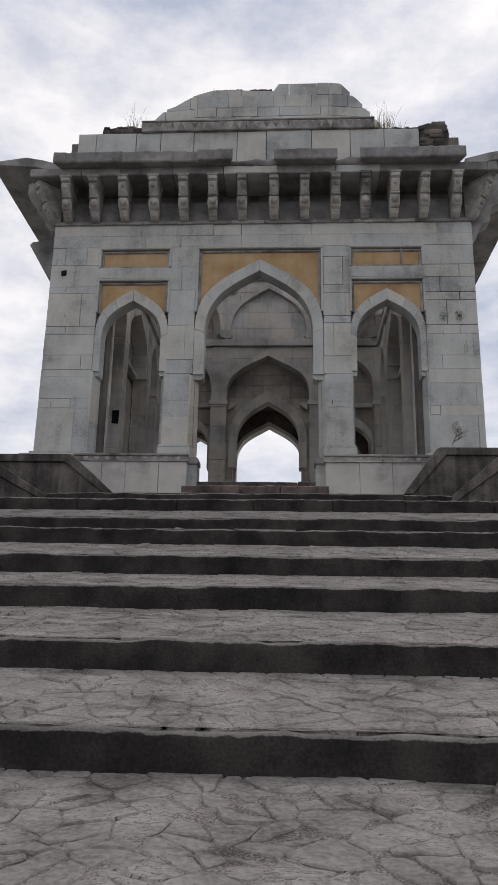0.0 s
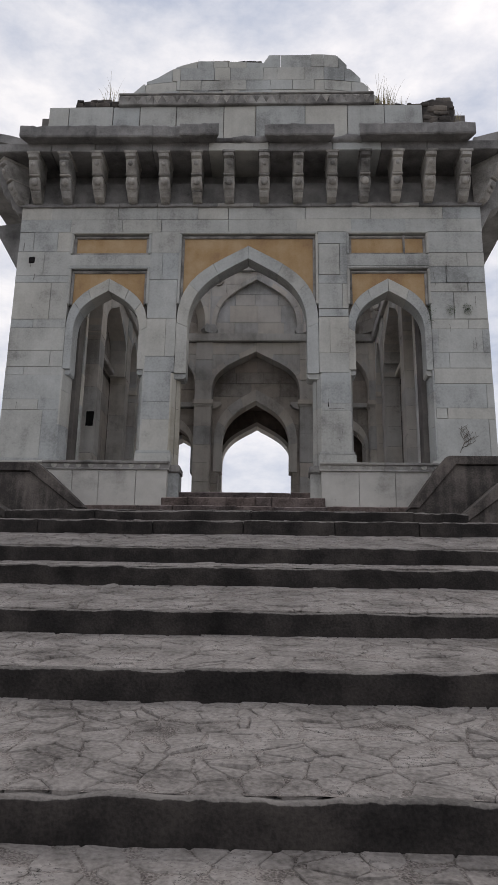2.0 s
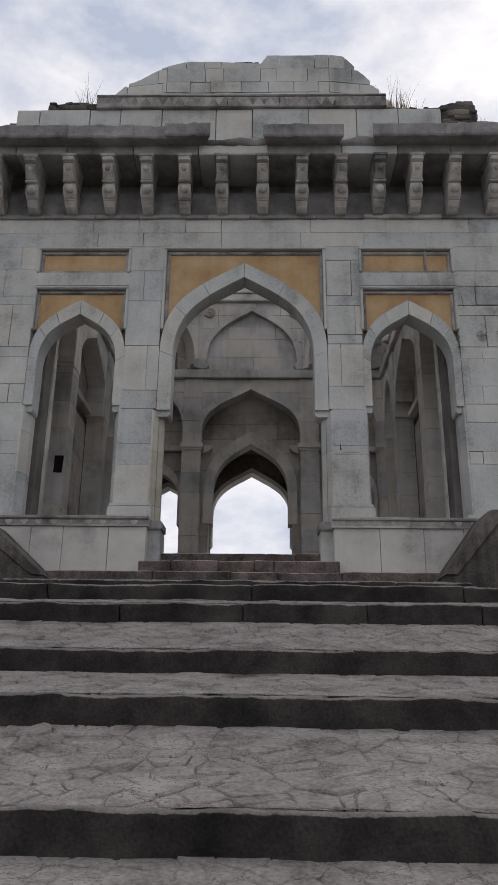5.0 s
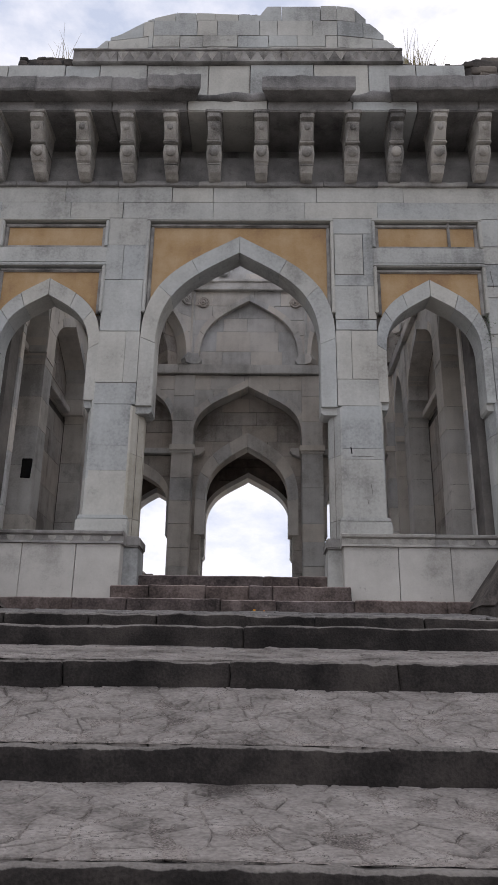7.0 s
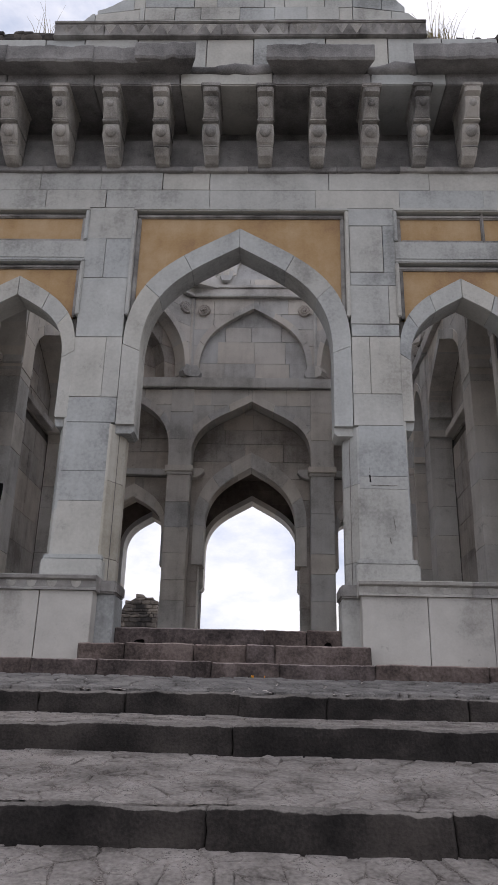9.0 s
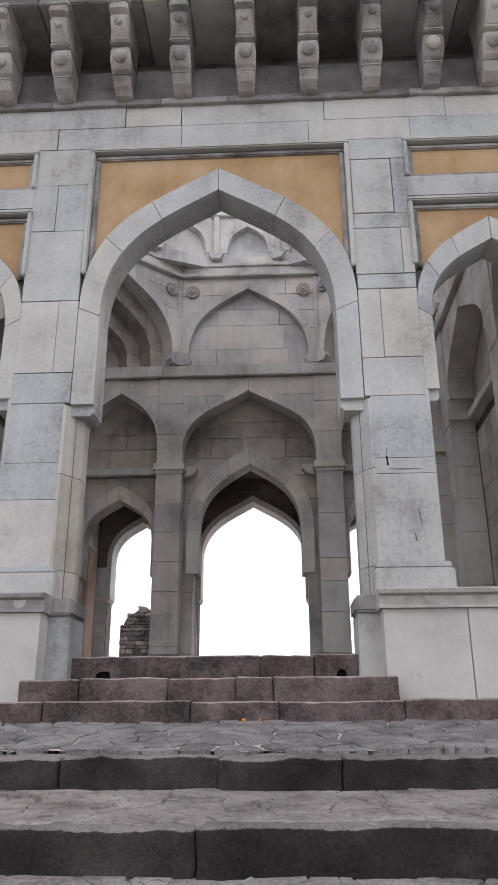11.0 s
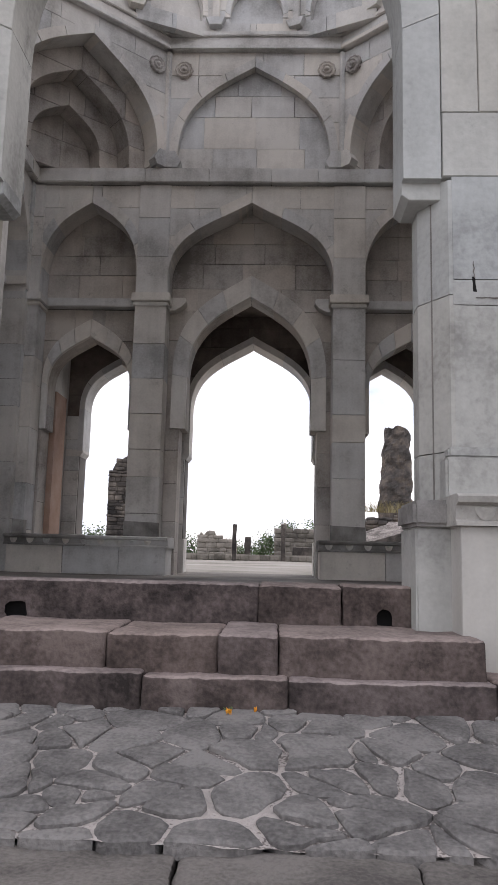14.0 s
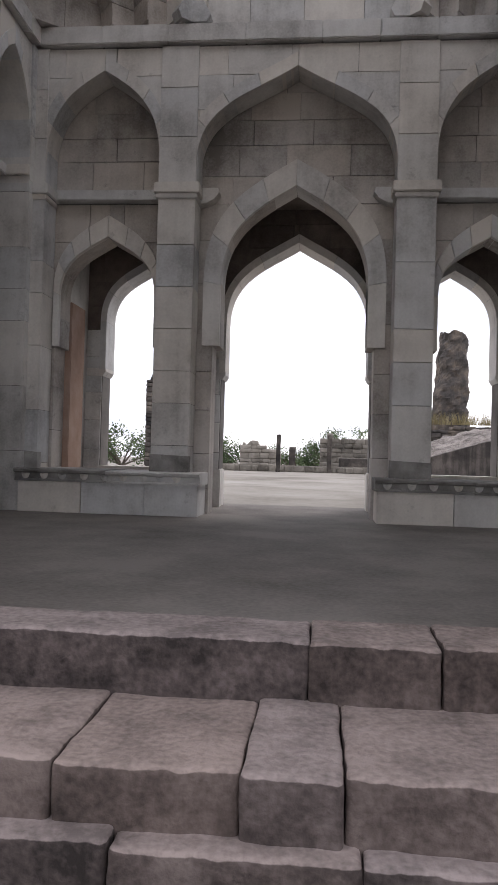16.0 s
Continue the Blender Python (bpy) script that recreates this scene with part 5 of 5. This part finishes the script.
def build_octagon():
    ax, ay, hs, hsy = HX - 0.04, HY1 - HCY, 1.42, 1.24
    z0, z1 = 6.76, 8.83
    corners = [(hs, ay), (ax, hsy), (ax, -hsy), (hs, -ay), (-hs, -ay), (-ax, -hsy), (-ax, hsy), (-hs, ay)]
    o = tagged(new("wall_octagon", None), "octagonal zone with squinch arches and carved rosettes", "wall", "", "structure")
    for k in range(8):
        p, q = Vector(corners[k]), Vector(corners[(k + 1) % 8])
        mid, d = (p + q) / 2, (p - q)
        L = d.length / 2
        u = d.normalized()
        nrm = Vector((-u.y, u.x))
        if nrm.dot(mid) < 0:
            nrm = -nrm
            u = -u
        m = place(u, nrm, mid.x, mid.y + HCY)
        diag = k % 2 == 0
        rng = random.Random(90 + k)
        if diag:
            layers = [(0.0, 0.36, L - 0.17, 8.50), (0.36, 0.74, L - 0.46, 8.10), (0.74, 1.10, L - 0.78, 7.68)]
            back = 1.34
        else:
            layers = [(0.0, 0.12, L - 0.2, 8.56)]
            back = 0.3
        for n, (d0, d1, hw, za) in enumerate(layers):
            a = Arch(0, hw, z0 + 0.22, za, z0 + 0.1, hw + 0.02, z0 - 1)
            W = L if n == 0 else layers[n - 1][2] + 0.06
            core = join(*[slab(pp, d0 + 0.03, d1) for pp in wall_pieces(-W, W, z0, z1 if n == 0 else layers[n - 1][3] + 0.1, [Arch(0, hw + 0.012, z0 + 0.22, za + 0.01, z0 + 0.1, hw + 0.03, z0 - 1)])])
            part("spandrel_core", moved(core, m), M_JOINT, o)
            rects = []
            for r in courses(-W, W, z0, z1 if n == 0 else layers[n - 1][3] + 0.1, rng, 0.36, 0.52, 0.6, 1.2):
                rects += clipped(*r, [a], joint(rng))
            # inner squinch layers take the darker stone to paint in the corner's shade
            put_stones(o, rects, d0, d1 - 0.005, M_INNER if n == 0 else M_INFILL, rng, m)
            if n == 0:
                put_stones(o, ring_stones(a, hw + 0.13, z0 + 0.3, za + 0.17, 4), d0 - 0.025, d1 - 0.01, M_INNER, rng, m, name="voussoir")
                for s in (-1, 1):
                    c = [(s * (hw + 0.03 - 0.1), z0 + 0.12), (s * (hw - 0.02), z0 + 0.02), (s * L, z0 + 0.02), (s * L, z0 + 0.3), (s * (hw + 0.03), z0 + 0.3)]
                    part("corbel", moved(slab(c, -0.08, 0.1, 0.01), m), M_INNER, o)
                    part("edge_colonnette", moved(trim(s * L - 0.035, s * L + 0.035, -0.05, 0.05, z0 + 0.3, z1), m), M_INNER, o)
                # rosettes
                for s in (-1, 1):
                    cx, cz = s * (hw - 0.06), 8.50
                    nn, prof = 40, ((0.142, 0.02), (0.142, -0.05), (0.128, -0.062), (0.112, -0.048), (0.085, -0.050), (0.072, -0.075), (0.055, -0.055), (0.038, -0.060), (0.03, -0.085), (0.012, -0.095))
                    vs = []
                    for rr, yy in prof:
                        for i in range(nn):
                            an = 2 * math.pi * i / nn
                            lobe = 0.05 * math.cos(an * 10) if rr > 0.05 else 0.0
                            vs.append((cx + rr * (1 + lobe) * math.cos(an), yy, cz + rr * (1 + lobe) * math.sin(an)))
                    fs = [[r * nn + i, r * nn + (i + 1) % nn, (r + 1) * nn + (i + 1) % nn, (r + 1) * nn + i] for r in range(len(prof) - 1) for i in range(nn)]
                    fs.append([(len(prof) - 1) * nn + i for i in range(nn)])
                    part("rosette", moved((vs, fs), m), M_INFILL, o, "round carved petal rosette")
        d_last = layers[-1][1]
        part("infill_core", moved(box(-layers[-1][2] - 0.1, layers[-1][2] + 0.1, back - 0.03, back + 0.08, z0 + 0.01, layers[-1][3] + 0.1), m), M_JOINT, o)
        rects = []
        hwb = layers[-1][2] + 0.1
        for r in courses(-hwb, hwb, z0, layers[-1][3] + 0.1, rng, 0.36, 0.55, 0.6, 1.2):
            rects += clipped(*r, [], joint(rng))
        # squinch back in the darker stone too, its shade held in the colour
        put_stones(o, rects, d_last, back, M_INFILL if diag else M_INNER, rng, m, name="infill_stone")
        # ring mouldings
        for za, zb, pr in ((8.83, 8.91, 0.10), (8.91, 9.10, 0.02), (9.10, 9.18, 0.06)):
            part("ring_moulding", moved(trim(-L - pr * 0.4, L + pr * 0.4, -pr, 0.5, za, zb), m), M_INNER, o)
    # sixteen-sided drum with small niches, open to the sky
    dr = tagged(new("drum_inner", None), "open drum ring with small pointed niches", "drum", "", "structure")
    R = 3.36
    for k in range(16):
        an = 2 * math.pi * k / 16
        nrm = Vector((math.sin(an), math.cos(an)))
        u = Vector((nrm.y, -nrm.x))
        L = R * math.tan(math.pi / 16)
        m = place(u, nrm, nrm.x * R, nrm.y * R * 0.90 + HCY)
        rng = random.Random(120 + k)
        a = Arch(0, 0.43, 9.5, 10.12, 9.45, 0.43, 9.36)
        core = join(*[slab(p, 0.02, 0.14) for p in wall_pieces(-L, L, 9.11, 10.38, [Arch(0, 0.44, 9.5, 10.13, 9.45, 0.44, 9.35)])])
        part("niche_core", moved(core, m), M_JOINT, dr)
        rects = []
        for r in courses(-L, L, 9.09, 10.38, rng, 0.4, 0.6, 0.5, 0.9):
            rects += clipped(*r, [a], joint(rng))
        put_stones(dr, rects, 0.0, 0.13, M_INNER, rng, m)
        put_stones(dr, ring_stones(a, 0.52, 9.55, 10.26, 2), -0.02, 0.1, M_INNER, rng, m, name="voussoir")
        part("niche_back", moved(box(-L - 0.02, L + 0.02, 0.14, 0.45, 9.17, 10.38), m), M_INNER, dr)
        part("rim_stone", moved(trim(-L - 0.02, L + 0.02, -0.08, 0.45, 10.38, 10.53 + rng.uniform(-0.02, 0.02)), m), M_INNER, dr)
        part("pilaster", moved(trim(-L - 0.06, -L + 0.06, -0.07, 0.06, 9.35, 10.38), m), M_INNER, dr)
        c = [(-L - 0.16, 9.40), (-L - 0.1, 9.26), (-L + 0.1, 9.26), (-L + 0.16, 9.40)]
        part("corbel", moved(slab(c, -0.12, 0.08, 0.01), m), M_INNER, dr)


build_octagon()


def build_verandah():
    """The passage behind the hall and the outer arcade."""
    rng = random.Random(131)
    arch = [Arch(-2.35, 0.62, 3.2, 4.02, 2.45, 0.66, -1), Arch(0, 1.08, 3.2, 4.44, 2.43, 1.13, -1), Arch(2.35, 0.62, 3.2, 4.02, 2.45, 0.66, -1)]
    core = join(*[slab(p, 8.88, 9.3) for p in wall_pieces(-4.7, 4.7, -0.3, 9.2, [Arch(a.xc, a.hw + 0.012, a.zs, a.za + 0.01, a.zimp, a.hw_low + 0.012, -1) for a in arch])])
    w = thing("wall_verandah", core[0], core[1], M_JOINT, "outer arcade wall of grey ashlar at the back", "wall", "structure")
    rects = []
    for r in courses(-4.3, 4.3, 0.3, 5.0, rng, 0.35, 0.6, 0.5, 1.0):
        rects += clipped(*r, [Arch(a.xc, a.hw + 0.05, a.zs, a.za + 0.07, a.zimp, a.hw_low + 0.02, -1) for a in arch], 0.003)
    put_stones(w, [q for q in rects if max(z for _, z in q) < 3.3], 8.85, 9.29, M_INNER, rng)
    # stones above 3.3 m painted darker, as shaded under the passage ceiling
    put_stones(w, [q for q in rects if max(z for _, z in q) >= 3.3], 8.85, 9.29, M_SOOT_SHADE, rng)
    for a in arch:
        put_stones(w, ring_stones(a, a.hw + 0.10, a.zs, a.za + 0.14, 3), 8.83, 9.32, M_INNER, rng, name="voussoir", bev=0.003, proud=0.002)
        for s in (-1, 1):
            q = [(a.xc + s * x, z) for x, z in ((a.hw - 0.004, a.zimp + 0.02), (a.hw - 0.004, a.zimp - 0.03), (a.hw + 0.04, a.zimp - 0.10), (a.hw + 0.3, a.zimp - 0.10), (a.hw + 0.3, a.zimp + 0.02))]
            part("impost", slab(q, 8.84, 9.30, 0.006), M_INNER, w)
    # ceiling colour carries the passage's shade as well as soot
    c = thing("ceiling_verandah", *box(-4.4, 4.4, 7.8, 8.9, 4.95, 5.2), M_SOOT_SHADE, "soot-dark stone passage ceiling", "ceiling", "structure")
    for s in (-1, 1):
        a, b = sorted((s * 1.26, s * 1.66))
        thing("wall_passage", *box(a, b, 7.8, 8.86, 0.2, 4.95, 0.01), M_INNER, "short stone cross wall in the passage", "wall", "structure")
        a, b = sorted((s * 3.28, s * 4.3))
        thing("wall_passage_end", *box(a, b, 7.8, 8.86, 0.2, 4.95, 0.01), M_INNER, "grey end wall of the passage", "wall", "structure")
    thing("plaster_strip", *box(-3.34, -3.19, 7.85, 8.45, 0.3, 3.3, 0.01), M_RED, "strip of faded red plaster in the passage", "plaster", "structure")
    for x0, x1 in ((-3.48, -1.12), (1.12, 3.48)):
        build_plinth(x0, x1, 6.78, 7.9, FLOOR, 0.93, rng, M_INNER)
        thing("parapet_wall", *box(x0 - 0.5 if x0 < 0 else x0, x1 if x0 < 0 else x1 + 0.5, 8.84, 9.33, 0.1, 0.95, 0.015), M_INNER, "low stone parapet in the back arches", "wall", "structure")


build_verandah()

# ---------------------------------------------------------------- court and ruins behind
def masonry(name, x0, x1, y, d, z0, tops, seed, label, mat=None, ch=0.22):
    """A ruined wall of rough courses whose top follows the given outline."""
    rng = random.Random(seed)
    t = tagged(new(name, None), label, "ruin", "", "")
    tx = [x0 + (x1 - x0) * f for f, _ in tops]
    tz = [h for _, h in tops]
    part("core", slab([(x0 + 0.03, z0)] + [(x1 - 0.03, z0)] + [(x, z - 0.05) for x, z in reversed(list(zip(tx, tz)))], y + 0.06, y + d), mat or M_RUIN, t)
    geos, z = [], z0
    while z < max(tz):
        x = x0
        h = ch * rng.uniform(0.7, 1.3)
        while x < x1:
            w = min(rng.uniform(0.2, 0.6), x1 - x)
            if float(np.interp(x + w / 2, tx, tz)) > z + h * 0.4 and w > 0.05:
                geos.append(rough_block(x + 0.01, x + w - 0.01, y + rng.uniform(-0.03, 0.03), y + d * 0.8, z, z + h - 0.015, rng.uniform(0, 90), 0.04, 0.16, 0.03))
            x += w
        z += h
    part("stone_course", join(*geos), mat or M_RUIN, t, "rough stone courses", "stuff", True)
    return t


def ruined_tower():
    """A tapering stump of rubble masonry, its facing gone and its top broken."""
    n, m = 72, 64
    vs = []
    for j in range(n + 1):
        f = j / n
        z = 0.1 + 6.35 * f
        for i in range(m):
            a = 2 * math.pi * i / m
            ca, sa = math.cos(a), math.sin(a)
            k = (abs(ca) ** 4 + abs(sa) ** 4) ** -0.25
            hw = float(np.interp(z, (0.1, 2.6, 4.6, 5.4, 6.45), (0.95, 0.72, 0.60, 0.55, 0.44)))
            p = Vector((5.62 + 0.12 * f + ca * hw * k, 29.2 + sa * 0.75 * k, z))
            q = p * 1.1
            d = 0.16 * noise.noise(q) + 0.10 * noise.noise(q * 3.3) + 0.06 * noise.noise(q * 8.1)
            if z > 5.6:
                d += 0.12 * noise.noise(q * 2.1 + Vector((5, 0, 0)))
            p += Vector((ca, sa, 0)) * d
            if j == n:
                p.z += 0.25 * noise.noise(Vector((p.x * 2.5, p.y * 2.5, 3)))
            vs.append(p)
    fs = [[j * m + i, j * m + (i + 1) % m, (j + 1) * m + (i + 1) % m, (j + 1) * m + i] for j in range(n) for i in range(m)]
    vs.append(Vector((5.74, 29.2, 6.4)))
    fs += [[n * m + i, n * m + (i + 1) % m, len(vs) - 1] for i in range(m)]
    thing("ruined_tower", vs, fs, M_TOWER, "tall tapering stump of ruined rubble tower", "ruin")


def tree(x, y, z, h, seed, spread=1.0):
    rng = random.Random(seed)
    t = tagged(new("tree", None), "dark green leafy tree beyond the ruins", "tree", "trees beyond the ruins")
    vs, fs = [], []

    def limb(a, b, r0, r1):
        n = 6
        o = len(vs)
        d = (b - a).normalized()
        s = d.orthogonal().normalized()
        c = d.cross(s)
        for p, r in ((a, r0), (b, r1)):
            for i in range(n):
                an = 2 * math.pi * i / n
                vs.append(p + (s * math.cos(an) + c * math.sin(an)) * r)
        for i in range(n):
            fs.append([o + i, o + (i + 1) % n, o + n + (i + 1) % n, o + n + i])
    base, fork = Vector((x, y, z)), Vector((x + rng.uniform(-0.2, 0.2), y, z + h * 0.4))
    limb(base, fork, h * 0.035, h * 0.025)
    tips = []
    for _ in range(9):
        e = fork + Vector((rng.uniform(-1, 1) * h * 0.42 * spread, rng.uniform(-1, 1) * h * 0.35, rng.uniform(0.1, 0.55) * h))
        limb(fork, e, h * 0.018, h * 0.006)
        tips.append(e)
        tips.append(fork.lerp(e, 0.65))
    part("trunk", (vs, fs), M_BARK, t)
    lv, lf = [], []
    for e in tips:
        for _ in range(130):
            g = Vector((rng.gauss(0, 1), rng.gauss(0, 1), rng.gauss(0, 0.7))) * h * 0.085
            p = e + g
            s = h * rng.uniform(0.012, 0.028)
            a = Vector((rng.uniform(-1, 1), rng.uniform(-1, 1), rng.uniform(-1, 1))).normalized()
            b = a.orthogonal().normalized()
            o = len(lv)
            lv += [p - a * s, p + b * s * 0.6, p + a * s, p - b * s * 0.6]
            lf.append([o, o + 1, o + 2, o + 3])
    part("crown", (lv, lf), M_LEAF, t, "clumps of small dark leaves", "stuff")


def build_court():
    rng = random.Random(141)
    masonry("court_wall", -5.2, 2.6, 32.0, 0.5, 0.3, [(0, 0.78), (0.3, 0.84), (0.6, 0.8), (1, 0.82)], 1, "low pale stone wall across the court")
    masonry("ruined_wall", -3.45, -1.5, 33.0, 0.6, 0.3, [(0, 1.5), (0.08, 1.85), (0.16, 1.7), (0.24, 1.9), (0.42, 1.9), (0.5, 1.6), (0.8, 1.5), (1, 1.3)], 2, "jagged pale ruined wall in the court")
    thing("stone_post", *rough_block(-1.62, -1.43, 31.4, 31.6, 0.3, 2.15, 4, 0.015, 0.2, 0.03), M_RUBBLE, "slender dark standing stone post", "post", smooth=True)
    thing("stone_post", *rough_block(-1.1, -0.8, 33.0, 33.3, 0.3, 1.62, 7, 0.03, 0.2, 0.04), M_RUBBLE, "short dark broken stone pier", "post", smooth=True)
    masonry("ruined_wall", 0.35, 2.7, 33.4, 1.0, 0.3, [(0, 1.8), (0.2, 2.2), (0.4, 2.05), (0.7, 2.1), (1, 2.0)], 3, "ruined stone building with dark doorway", M_RUIN)
    thing("dark_bay", *rough_block(1.25, 2.6, 32.2, 33.2, 0.3, 1.15, 12, 0.02, 0.3, 0.04), M_RUBBLE, "low dark vaulted bay of the ruin", "ruin", smooth=True)
    thing("stone_post", *rough_block(0.68, 0.88, 31.9, 32.1, 0.3, 2.2, 9, 0.015, 0.2, 0.03), M_RUBBLE, "thin dark stone post beside the ruin", "post", smooth=True)
    # mound, ramp wall and ruined tower
    ramp = tagged(new("ramp_wall", None), "dark streaked plaster ramp wall with rubble slope", "ruin")
    part("wall_body", slab([(2.9, 0.1), (8.5, 0.1), (8.5, 2.3), (5.2, 1.75), (2.9, 1.05)], 20.0, 20.5, 0.02), M_CHEEK, ramp)
    vs, nx, ny = [], 56, 14
    for j in range(ny + 1):
        for i in range(nx + 1):
            x, y = 2.9 + 5.6 * i / nx, 20.05 + 3.2 * j / ny
            z = float(np.interp(x, (2.9, 5.2, 8.5), (1.05, 1.75, 2.3))) + 0.13 * j / ny * 3.2
            vs.append((x, y, z + 0.09 * noise.noise(Vector((x * 3, y * 3, 2))) + 0.05 * noise.noise(Vector((x * 9, y * 9, 2)))))
    fs = [[j * (nx + 1) + i, j * (nx + 1) + i + 1, (j + 1) * (nx + 1) + i + 1, (j + 1) * (nx + 1) + i] for j in range(ny) for i in range(nx)]
    part("rubble_slope", (vs, fs), M_GRIT, ramp, "loose grey rubble on the slope")
    masonry("terrace_wall", 3.6, 9.0, 25.0, 1.2, 0.2, [(0, 1.9), (0.1, 2.3), (0.5, 2.4), (1, 2.5)], 6, "dark rubble terrace wall", M_TOWER, 0.14)
    ruined_tower()
    for k in range(10):
        tuft(4.0 + 0.35 * k, 25.6, 2.5, 70, 0.5, rng, "dry yellow grass on the terrace")
    masonry("ruined_pier", -6.3, -4.55, 25.5, 1.4, 0.2, [(0, 3.7), (0.15, 4.3), (0.5, 4.7), (0.8, 4.6), (1, 4.2)], 10, "rounded dark ruined pier in the court", M_RUBBLE, 0.16)
    for x, y, h, s, sp in ((-9.5, 62, 3.0, 1, 1.5), (-14, 66, 3.2, 2, 1.5), (-19, 70, 3.6, 3, 1.5), (-6, 60, 2.6, 4, 1.5), (-1.4, 52, 2.2, 5, 1.5), (2.2, 47, 3.1, 6, 1.5), (3.6, 46, 3.3, 7, 1.5), (0.8, 49, 2.7, 12, 1.5), (5.5, 48, 3.2, 8, 1.5), (9.6, 44, 3.6, 9, 1.3), (-24, 72, 4, 10, 1.5), (14, 50, 4.0, 11, 1.3)):
        tree(x, y, ground_height(x, y) - 0.2, h - ground_height(x, y), 200 + s, sp)


build_court()
